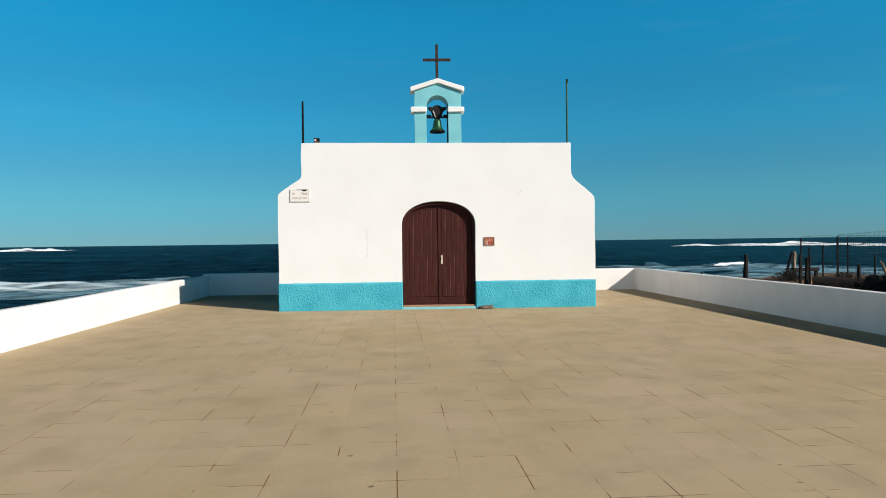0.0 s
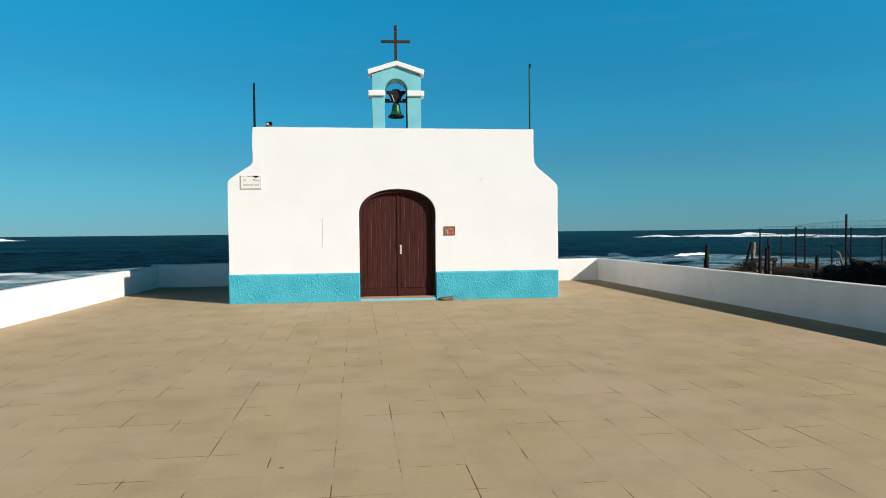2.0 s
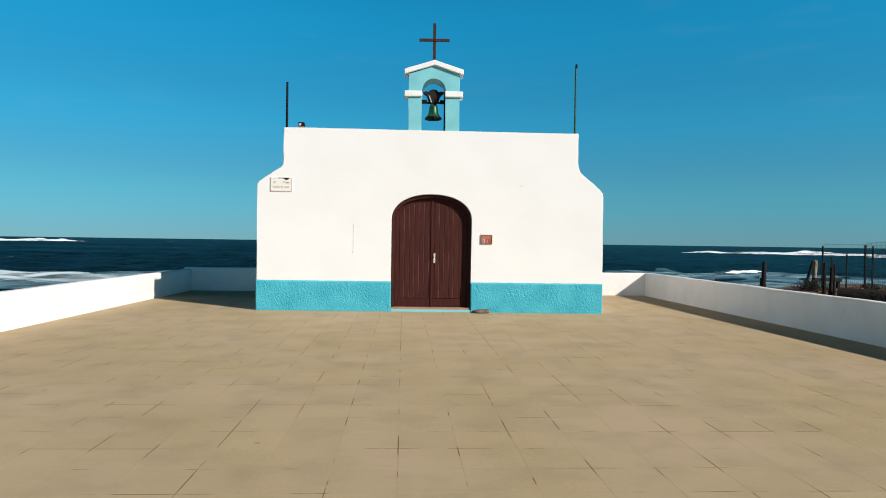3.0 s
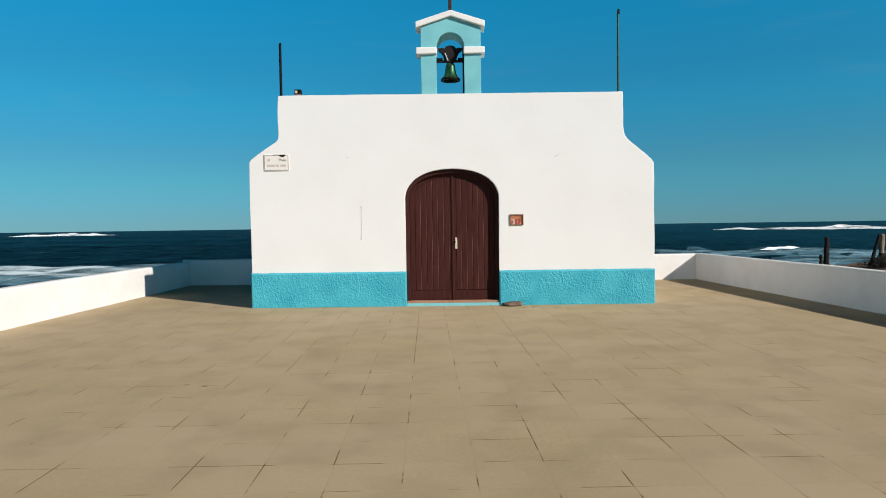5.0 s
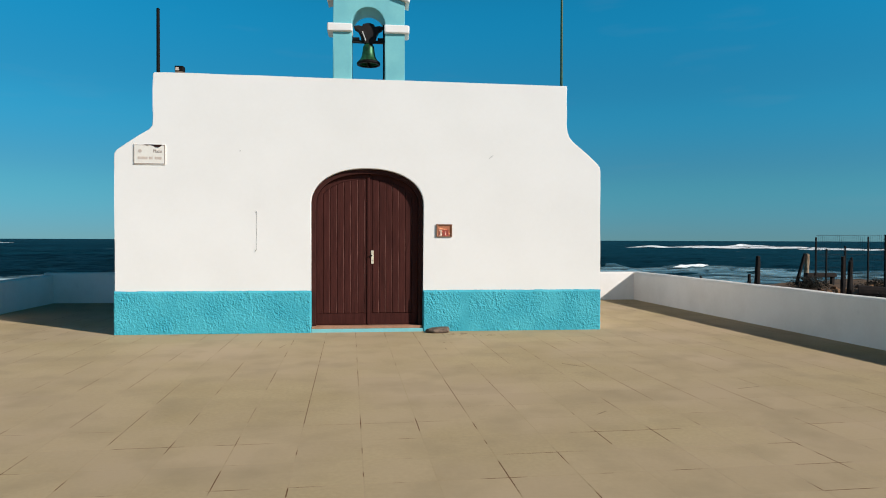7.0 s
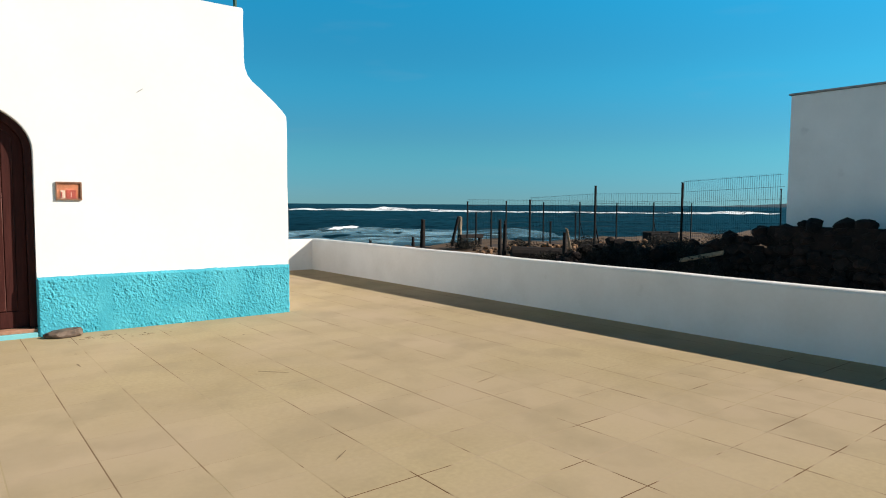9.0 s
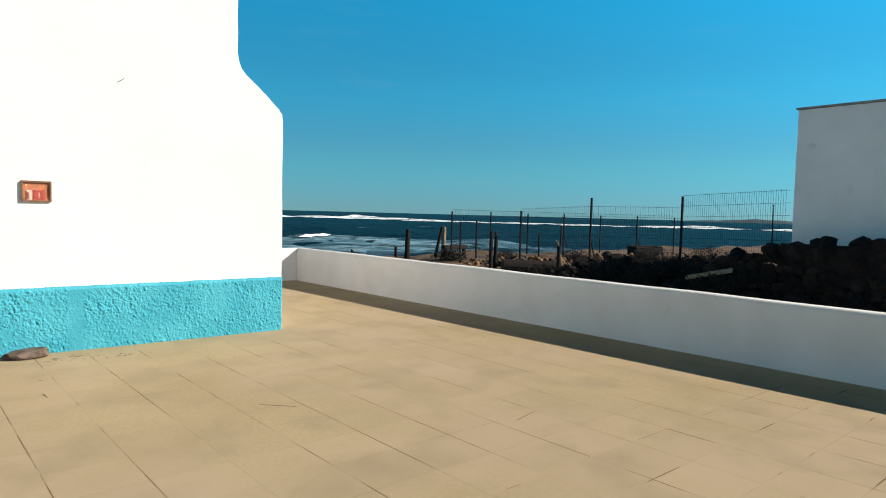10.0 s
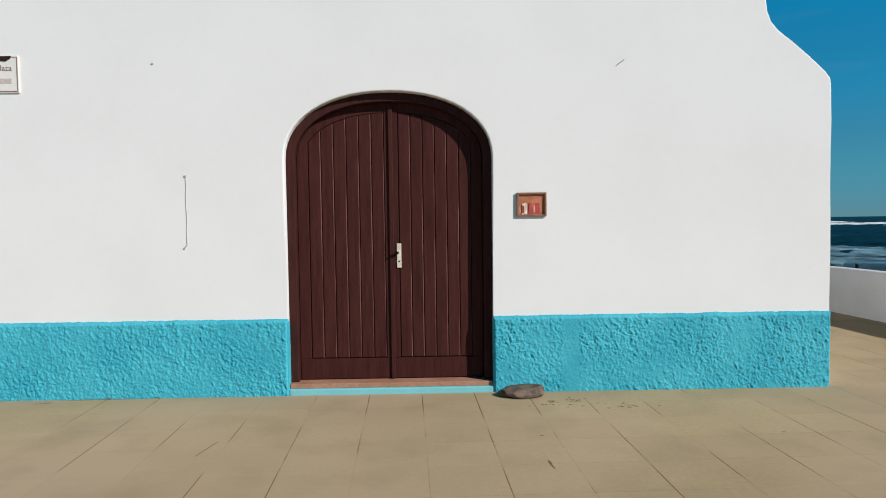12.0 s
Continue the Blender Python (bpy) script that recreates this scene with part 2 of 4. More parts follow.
def water_material():
    m = bpy.data.materials.new("rough_sea_water")
    m.use_nodes = True
    n, l = m.node_tree.nodes, m.node_tree.links
    b = n["Principled BSDF"]
    b.inputs["IOR"].default_value, b.inputs["Specular IOR Level"].default_value = 1.33, 0.03
    geo = n.new("ShaderNodeNewGeometry")

    def tex(sx, sy, scale, detail, turn=0.0):
        mp = n.new("ShaderNodeMapping")
        mp.inputs["Scale"].default_value = (sx, sy, 1)
        mp.inputs["Rotation"].default_value = (0, 0, turn)
        t = n.new("ShaderNodeTexNoise")
        t.inputs["Scale"].default_value, t.inputs["Detail"].default_value = scale, detail
        l.new(geo.outputs["Position"], mp.inputs[0])
        l.new(mp.outputs[0], t.inputs["Vector"])
        return t.outputs[0]

    def ramp(fac, a, b2, ca, cb):
        r = n.new("ShaderNodeValToRGB")
        r.color_ramp.elements[0].position, r.color_ramp.elements[0].color = a, ca
        r.color_ramp.elements[1].position, r.color_ramp.elements[1].color = b2, cb
        l.new(fac, r.inputs[0])
        return r.outputs[0]

    def mixed(fac, a, c):
        x = n.new("ShaderNodeMix")
        x.data_type = "RGBA"
        l.new(fac, x.inputs[0])
        for k, v in ((6, a), (7, c)):
            if isinstance(v, tuple):
                x.inputs[k].default_value = v
            else:
                l.new(v, x.inputs[k])
        return x.outputs[2]

    black, white = (0, 0, 0, 1), (1, 1, 1, 1)
    body = ramp(tex(0.25, 1, 0.05, 6, 0.25), 0.38, 0.66, (0.0010, 0.0040, 0.0078, 1), (0.0032, 0.017, 0.026, 1))
    body = mixed(ramp(tex(0.12, 1, 0.012, 4, 0.3), 0.52, 0.66, black, (0.7, 0.7, 0.7, 1)), body, (0.006, 0.056, 0.080, 1))
    sep = n.new("ShaderNodeSeparateXYZ")
    l.new(geo.outputs["Position"], sep.inputs[0])
    shallow = n.new("ShaderNodeMapRange")
    for k, v in (("From Min", -20), ("From Max", 110), ("To Min", 0.0), ("To Max", 0.55)):
        shallow.inputs[k].default_value = v
    l.new(sep.outputs[0], shallow.inputs["Value"])
    body = mixed(shallow.outputs[0], body, (0.006, 0.047, 0.070, 1))
    body = mixed(ramp(tex(0.30, 1, 1.7, 9, 0.2), 0.50, 0.70, black, (0.8, 0.8, 0.8, 1)), body, (0.010, 0.050, 0.074, 1))
    body = mixed(ramp(tex(0.30, 1, 1.1, 9, 0.28), 0.34, 0.50, (0.8, 0.8, 0.8, 1), black), body, (0.0007, 0.0032, 0.006, 1))
    caps = ramp(tex(0.3, 1, 0.22, 8, 0.3), 0.715, 0.76, black, white)
    col = mixed(caps, body, (0.62, 0.66, 0.66, 1))
    l.new(col, b.inputs["Base Color"])
    l.new(ramp(caps, 0, 1, (0.45, 0.45, 0.45, 1), white), b.inputs["Roughness"])
    bp = n.new("ShaderNodeBump")
    bp.inputs["Strength"].default_value, bp.inputs["Distance"].default_value = 0.9, 0.5
    l.new(tex(0.5, 1, 0.7, 7, 0.25), bp.inputs["Height"])
    l.new(bp.outputs[0], b.inputs["Normal"])
    return m


WATER = water_material()


def wash_material(name="broken_foam_wash", lo=0.40, hi=0.98, size=0.55, tone=(0.34, 0.58, 0.68, 1)):
    """Broken foam: white lace with holes, in which the water below shows."""
    m = bpy.data.materials.new(name)
    m.use_nodes = True
    n, l = m.node_tree.nodes, m.node_tree.links
    b = n["Principled BSDF"]
    b.inputs["Base Color"].default_value, b.inputs["Roughness"].default_value = tone, 0.95
    geo, mp, t, r = n.new("ShaderNodeNewGeometry"), n.new("ShaderNodeMapping"), n.new("ShaderNodeTexNoise"), n.new("ShaderNodeValToRGB")
    mp.inputs["Scale"].default_value = (0.42, 1, 1)
    t.inputs["Scale"].default_value, t.inputs["Detail"].default_value, t.inputs["Distortion"].default_value = size, 9, 0.6
    r.color_ramp.elements[0].position, r.color_ramp.elements[1].position = lo, hi
    l.new(geo.outputs["Position"], mp.inputs[0])
    l.new(mp.outputs[0], t.inputs["Vector"])
    l.new(t.outputs[0], r.inputs[0])
    l.new(r.outputs[0], b.inputs["Alpha"])
    return m


WASH = wash_material()
MILKY = wash_material("milky_shallow_wash", 0.38, 0.78, 0.16, (0.13, 0.31, 0.41, 1))
LACE = wash_material("white_shore_foam", 0.42, 0.66, 0.35, (0.60, 0.72, 0.76, 1))
CREST = wash_material("ragged_foam_crest", 0.30, 0.44, 0.5, (0.86, 0.89, 0.90, 1))


def glass_material():
    m = bpy.data.materials.new("clear_glass")
    m.use_nodes = True
    b = m.node_tree.nodes["Principled BSDF"]
    b.inputs["Transmission Weight"].default_value, b.inputs["Roughness"].default_value, b.inputs["IOR"].default_value = 1.0, 0.02, 1.1
    return m


GLASS = glass_material()


# ---- mesh helpers ----
def mesh_of(bm, name, mat, smooth=False):
    bmesh.ops.recalc_face_normals(bm, faces=bm.faces)
    me = bpy.data.meshes.new(name)
    bm.to_mesh(me)
    bm.free()
    me.materials.append(mat)
    if smooth:
        me.shade_smooth()
    return me


def thing(name, label, category, at=(0, 0, 0), group="", kind="", turn=0.0):
    ob = new(name)
    ob.empty_display_size = 0.1
    ob.matrix_world = pose(*at, 0, 0, turn)
    return tagged(ob, label, category, group, kind)


def part(name, bm, mat, parent, label="", smooth=False):
    """Links a bmesh, given in the thing's own axes, as one mesh under it."""
    ob = new(name, mesh_of(bm, name, mat, smooth))
    ob.parent = parent
    return tagged(ob, label)


def solid(name, bm, mat, label, category, kind="", group="", smooth=False):
    return tagged(new(name, mesh_of(bm, name, mat, smooth)), label, category, group, kind)


def add_box(bm, x0, x1, y0, y1, z0, z1, bevel=0.0, segs=2):
    v = bmesh.ops.create_cube(bm, size=1)["verts"]
    for q in v:
        q.co = Vector((x0 if q.co.x < 0 else x1, y0 if q.co.y < 0 else y1, z0 if q.co.z < 0 else z1))
    if bevel:
        es = {e for q in v for e in q.link_edges}
        bmesh.ops.bevel(bm, geom=list(es), offset=bevel, segments=segs, affect="EDGES", profile=0.5)
    return bm


def box(*a, **k):
    return add_box(bmesh.new(), *a, **k)


def add_rod(bm, a, b, r0, r1=None, sides=10):
    a, b = Vector(a), Vector(b)
    r1 = r0 if r1 is None else r1
    m = Matrix.Translation((a + b) / 2) @ (b - a).to_track_quat("Z", "Y").to_matrix().to_4x4()
    bmesh.ops.create_cone(bm, cap_ends=True, segments=sides, radius1=r0, radius2=r1, depth=(b - a).length, matrix=m)
    return bm


def prism(points, y0, y1, bevel=0.0, segs=2):
    """A flat outline in x and z, as thick as from y0 to y1, its front arrises rounded."""
    bm = bmesh.new()
    front = [bm.verts.new((x, y0, z)) for x, z in points]
    f = bm.faces.new(front)
    ext = bmesh.ops.extrude_face_region(bm, geom=[f])
    for g in ext["geom"]:
        if isinstance(g, bmesh.types.BMVert):
            g.co.y = y1
    bm.verts.ensure_lookup_table()
    if bevel:
        es = [e for e in bm.edges if all(abs(v.co.y - y0) < 1e-6 for v in e.verts)]
        bmesh.ops.bevel(bm, geom=es, offset=bevel, segments=segs, affect="EDGES", profile=0.5)
    return bm


def wobble(bm, amount, scale, seed=0.0):
    for v in bm.verts:
        v.co += Vector(noise.noise_vector(v.co * scale + Vector((seed, seed * 2, 0)))) * amount


def arch(x0, x1, spring, top, n=28, power=2.15):
    """The points of a flattened arch from its left springing to its right one."""
    cx, a, b = (x0 + x1) / 2, (x1 - x0) / 2, top - spring
    out = []
    for i in range(n + 1):
        t = math.pi * (1 - i / n)
        c, s = math.cos(t), math.sin(t)
        out.append((cx + a * math.copysign(abs(c) ** (2 / power), c), spring + b * abs(s) ** (2 / power)))
    return out


def arch_height(x, x0, x1, spring, top, power=2.15):
    u = abs((x - (x0 + x1) / 2) / ((x1 - x0) / 2))
    return spring + (top - spring) * max(0.0, 1 - u ** power) ** (1 / power)


def grid_mesh(name, xs, ys, zfun, mat):
    """A sheet over all xs and ys (numpy), with heights from zfun."""
    X, Y = np.meshgrid(xs, ys)
    Z = zfun(X, Y)
    nx, ny = len(xs), len(ys)
    co = np.stack([X, Y, Z], -1).reshape(-1, 3)
    i = np.arange(nx * ny).reshape(ny, nx)
    q = np.stack([i[:-1, :-1], i[:-1, 1:], i[1:, 1:], i[1:, :-1]], -1).reshape(-1, 4)
    me = bpy.data.meshes.new(name)
    me.from_pydata(co.tolist(), [], q.tolist())
    me.materials.append(mat)
    me.shade_smooth()
    return new(name, me)


# ---- plan ----
FRONT = 15.26                      # the chapel's front
LX, RX, BACK = -6.03, 7.40, 20.30  # inner faces of the parapets
SEA = -3.5


def left_face(y):
    return LX - 0.022 * (y - 12)


def right_face(y):
    return RX + 0.060 * (BACK - y)


# ---- ground, sea, headland ----
def land_height(X, Y):
    """A low plateau round the terrace that falls to the sea bed to the west and north."""
    wob = 0.8 * np.sin(X * 0.21 + 1.0) * np.cos(Y * 0.17) + 0.5 * np.sin(X * 0.53 + Y * 0.37)
    north = 27.6 - Y + wob
    west = X + 10.5 + 0.5 * wob + np.clip(-Y - 10, 0, 2000) * 0.2
    s = np.minimum(north, west)
    h = np.clip(s * 0.45, -4.5, 0.0)
    h = h - np.clip(-s - 10, 0, 60) * 0.1
    bumps = 0.10 * np.sin(X * 0.9 + 0.5) * np.sin(Y * 1.1) + 0.06 * np.sin(X * 2.3 + Y * 1.7) + 0.04 * np.sin(X * 4.1 - Y * 3.3)
    inside = (X > LX - 0.6) & (X < RX + 1.9) & (Y < BACK + 0.6) & (Y > -8)
    h = h + np.where(s > 0, bumps, 0) - 0.08
    return np.where(inside, -0.25, h)


def spread(n, near, far, mid=0.0):
    t = np.linspace(-1, 1, n)
    k = np.sinh(t * math.asinh(far / near)) * near
    return mid + k


ground = grid_mesh("ground", spread(240, 14, 4900, 8), spread(240, 14, 4900, 14), land_height, SAND)
tagged(ground, "sandy brown coastal ground with dark dirt patches", "ground", kind="structure")


def swell(X, Y):
    d = np.hypot(X, Y - 10)
    a = np.clip((d - 15) / 60, 0.15, 1.0) * np.clip(1.6 - d / 900, 0.0, 1.0)
    z = 0.30 * np.sin(0.23 * Y + 0.06 * X + 1.2 * np.sin(0.031 * X)) + 0.18 * np.sin(0.41 * Y - 0.15 * X + 1.7)
    z = z + 0.12 * np.sin(0.83 * Y + 0.31 * X + np.sin(0.12 * X)) + 0.07 * np.sin(1.45 * Y - 0.7 * X)
    return SEA + a * z


sea_x = spread(300, 60, 4800)
sea_y = np.concatenate([np.linspace(-400, 15, 40)[:-1], 15 + np.sinh(np.linspace(0, math.asinh(4800 / 60), 420)) * 60])
sea = grid_mesh("water", sea_x, sea_y, swell, WATER)
tagged(sea, "dark teal choppy sea reaching the horizon", "sea", kind="structure")


def breaker(path, height, depth, seed, label="white foaming crest of a breaking wave on the sea"):
    """A tumbling crest along a line of points, ragged in height and depth."""
    rnd = random.Random(seed)
    bm = bmesh.new()
    rows = []
    total = sum((Vector(b) - Vector(a)).length for a, b in zip(path, path[1:]))
    count = max(60, int(total / 2))
    for i in range(count + 1):
        s = i / count * (len(path) - 1)
        k = min(int(s), len(path) - 2)
        p = Vector(path[k]).lerp(Vector(path[k + 1]), s - k)
        d = (Vector(path[k + 1]) - Vector(path[k])).normalized()
        side = Vector((-d.y, d.x))
        taper = min(1.0, 5 * min(i, count - i) / count)
        n1 = noise.noise(Vector((p.x * 0.045, p.y * 0.045, seed)))
        n2 = noise.noise(Vector((i * 0.13, i * 0.05, seed + 7)))
        h = height * taper * max(0.04, 0.5 + 0.9 * n1 + 0.3 * n2)
        w = depth * taper * max(0.15, 0.65 + 0.7 * n2 + rnd.random() * 0.3)
        ring = []
        for u, v in ((-1.0, -0.25), (-0.6, 0.35), (-0.2, 0.95), (0.15, 1.0), (0.5, 0.5), (1.0, -0.25)):
            c = p + side * u * w
            jag = 1 + 0.25 * noise.noise(Vector((i * 0.4, u * 2, seed)))
            ring.append(bm.verts.new((c.x, c.y, SEA + 0.15 + h * v * jag)))
        rows.append(ring)
    for a, b in zip(rows, rows[1:]):
        for j in range(5):
            bm.faces.new((a[j], a[j + 1], b[j + 1], b[j]))
    return solid("breaking_wave", bm, CREST, label, "wave", group="breakers on the sea", smooth=True)


breaker([(150, 425), (205, 395), (255, 355), (272, 300)], 1.5, 6, 3)
breaker([(262, 320), (280, 275), (325, 235), (400, 172), (470, 130)], 1.3, 5, 5)
breaker([(210, 480), (250, 465), (300, 500), (330, 470)], 1.4, 6, 9)
breaker([(225, 330), (262, 290), (330, 205)], 0.9, 4, 12)
breaker([(54, 114), (59, 117), (65, 121)], 0.5, 1.0, 18)
breaker([(-600, 950), (-520, 880), (-440, 810)], 2.4, 11, 21)
breaker([(-450, 640), (-415, 680), (-375, 715)], 2.6, 8, 24)


def wash(x0, x1, y0, y1, seed, mat=None, lift=0.22):
    """A thin ragged sheet of broken foam riding on the swell."""
    nx, ny = 40, 16
    xs, ys = np.linspace(x0, x1, nx), np.linspace(y0, y1, ny)
    X, Y = np.meshgrid(xs, ys)
    edge = 1 + 0.25 * np.sin(X * 0.21 + seed) + 0.15 * np.sin(X * 0.5 + seed * 2)
    u = np.linspace(-1, 1, ny)[:, None]
    endt = np.minimum(1, 4 * np.minimum(np.arange(nx), nx - 1 - np.arange(nx)) / nx)[None, :]
    Y2 = (y0 + y1) / 2 + u * (y1 - y0) / 2 * edge * endt + 0.12 * (X - (x0 + x1) / 2)
    Z = swell(X, Y2) + lift
    bm = bmesh.new()
    vs = [[bm.verts.new((X[j, i], Y2[j, i], Z[j, i])) for i in range(nx)] for j in range(ny)]
    for j in range(ny - 1):
        for i in range(1, nx - 2):
            bm.faces.new((vs[j][i], vs[j][i + 1], vs[j + 1][i + 1], vs[j + 1][i]))
    return solid("foam_wash", bm, mat or WASH, "lacy white wash of broken foam on dark water", "foam", group="foam near the shore", kind="stuff", smooth=True)


wash(22, 72, 70, 92, 1.0)
wash(28, 74, 94, 116, 2.0)
wash(-85, -20, 64, 92, 3.0)
wash(10, 48, 44, 58, 4.0)
wash(14, 84, 54, 112, 5.0, MILKY, 0.12)
wash(-100, -14, 56, 90, 6.0, MILKY, 0.12)
wash(-95, -22, 66, 82, 7.0, LACE, 0.30)

# a low headland far along the coast
hb = bmesh.new()
prev = None
for i in range(61):
    ang = radians(59.0 + 34.0 * i / 60)
    r = 2600 - 500 * i / 60
    top = SEA + 13 * min(1, i / 9) * (1 + 0.16 * math.sin(i * 0.7) + 0.1 * math.sin(i * 1.9)) * (1 - 0.45 * i / 60)
    ring = [hb.verts.new((math.sin(ang) * (r + dr), math.cos(ang) * (r + dr), z)) for dr, z in ((0, SEA - 3), (70, top), (260, top * 1.02), (500, SEA - 3))]
    if prev:
        for j in range(3):
            hb.faces.new((prev[j], prev[j + 1], ring[j + 1], ring[j]))
    prev = ring
solid("backdrop_headland", hb, HEADLAND, "low hazy headland far across the bay", "headland", kind="structure", smooth=True)

# ---- terrace walls ----


def parapet(name, a, b, height, thick, label, outward):
    """A rounded, plastered wall between two plan points, thickened to the outer side."""
    a, b = Vector((*a, 0)), Vector((*b, 0))
    d = (b - a).normalized()
    side = Vector((-d.y, d.x, 0)) * outward
    length = (b - a).length
    bm = bmesh.new()
    n = max(2, int(length / 0.35))
    prof = [(0, -0.3), (0, height * 0.3), (0, height * 0.65), (0, height - 0.035), (0.012, height - 0.01), (0.035, height),
            (thick - 0.035, height), (thick - 0.012, height - 0.01), (thick, height - 0.035), (thick, -0.3)]
    rows = []
    for i in range(n + 1):
        p = a + d * length * i / n
        row = []
        for w, z in prof:
            c = p + side * w + Vector((0, 0, z))
            jig = noise.noise(Vector((c.x * 0.9, c.y * 0.9, z * 1.5))) * 0.008
            row.append(bm.verts.new(c + side * jig + Vector((0, 0, jig if z > 0.4 else 0))))
        rows.append(row)
    for r0, r1 in zip(rows, rows[1:]):
        for j in range(len(prof) - 1):
            bm.faces.new((r0[j], r0[j + 1], r1[j + 1], r1[j]))
    bm.faces.new(rows[0])
    bm.faces.new(list(reversed(rows[-1])))
    return solid(name, bm, WHITE_WALL, label, "wall", kind="structure", smooth=False)


TB = -6.0
parapet("wall_west", (left_face(TB), TB), (left_face(BACK), BACK - 0.003), 0.64, 0.20, "low white-painted parapet wall beside the sea", 1)
parapet("wall_east", (right_face(TB), TB), (right_face(BACK), BACK - 0.003), 0.692, 0.20, "low white-painted parapet wall with a shaded inner face", -1)
parapet("wall_north", (left_face(BACK) - 0.2, BACK), (RX + 0.2, BACK), 0.688, 0.20, "low white-painted parapet wall behind the chapel", 1)
parapet("wall_south", (left_face(TB) - 0.2, TB - 0.003), (right_face(TB) + 0.2, TB - 0.003), 0.66, 0.20, "low white-painted parapet closing the terrace", -1)

# ---- chapel ----
X0, X1 = -2.93, 4.706
DX0, DX1, SPRING, DTOP = 0.012, 1.784, 2.03, 2.592
chapel = thing("chapel", "small white plastered chapel with turquoise plinth and bell gable", "chapel")


def facade_outline():
    pts = [(X0, -0.2), (DX0, -0.2)] + [(DX0, z) for z in (0.5, 1.2)] + arch(DX0, DX1, SPRING, DTOP) + [(DX1, z) for z in (1.2, 0.5)] + [(DX1, -0.2), (X1, -0.2)]
    right = [(X1, z) for z in np.linspace(0.3, 2.60, 9)] + [(4.697, 2.665), (4.655, 2.72)]
    right += [(4.512, 2.85), (4.348, 2.985), (4.238, 3.08), (4.178, 3.15), (4.142, 3.24), (4.126, 3.36)] + [(4.124, z) for z in (3.55, 3.75, 3.95)] + [(4.112, 3.985)]
    top = [(x, 4.003 - 0.005 * x) for x in np.linspace(3.9, -2.2, 14)]
    left = [(-2.345, 4.010), (-2.36, 3.985)] + [(-2.365, z) for z in (3.75, 3.5, 3.3)] + [(-2.375, 3.20), (-2.42, 3.145), (-2.6, 3.02), (-2.78, 2.90), (-2.89, 2.815), (-2.925, 2.765)]
    left += [(X0, z) for z in np.linspace(2.70, 0.3, 9)]
    out = []
    for x, z in pts + right + top + left:
        w = 0.011 if (x < -2 or x > 4 or z > 3.5) and z > 0.2 else 0.004
        out.append((x + w * noise.noise(Vector((x * 3, z * 3, 1.7))), z + w * noise.noise(Vector((x * 2, z * 3, 9.1)))))
    return out


fb = prism(facade_outline(), FRONT, FRONT + 0.34, 0.013, 3)
part("front_wall", fb, WHITE, chapel, "white limewashed front wall with sloping shoulders")
body = [(X0 + 0.03, -0.2), (X1 - 0.03, -0.2), (X1 - 0.03, 2.58), (4.09, 3.1), (4.09, 3.80), (-2.33, 3.80), (-2.33, 3.12), (X0 + 0.03, 2.68)]
bb = prism(body, FRONT + 0.60, 19.1)
part("nave_wall", bb, WHITE, chapel, "white side walls and roof of the nave")
for xa, xb in ((X0 + 0.03, -0.30), (2.1, X1 - 0.03)):
    part("inner_wall", box(xa, xb, FRONT + 0.34, FRONT + 0.60, -0.2, 2.55), WHITE, chapel)
part("inner_wall", box(-2.33, 4.09, FRONT + 0.34, FRONT + 0.60, 2.75, 3.80), WHITE, chapel)


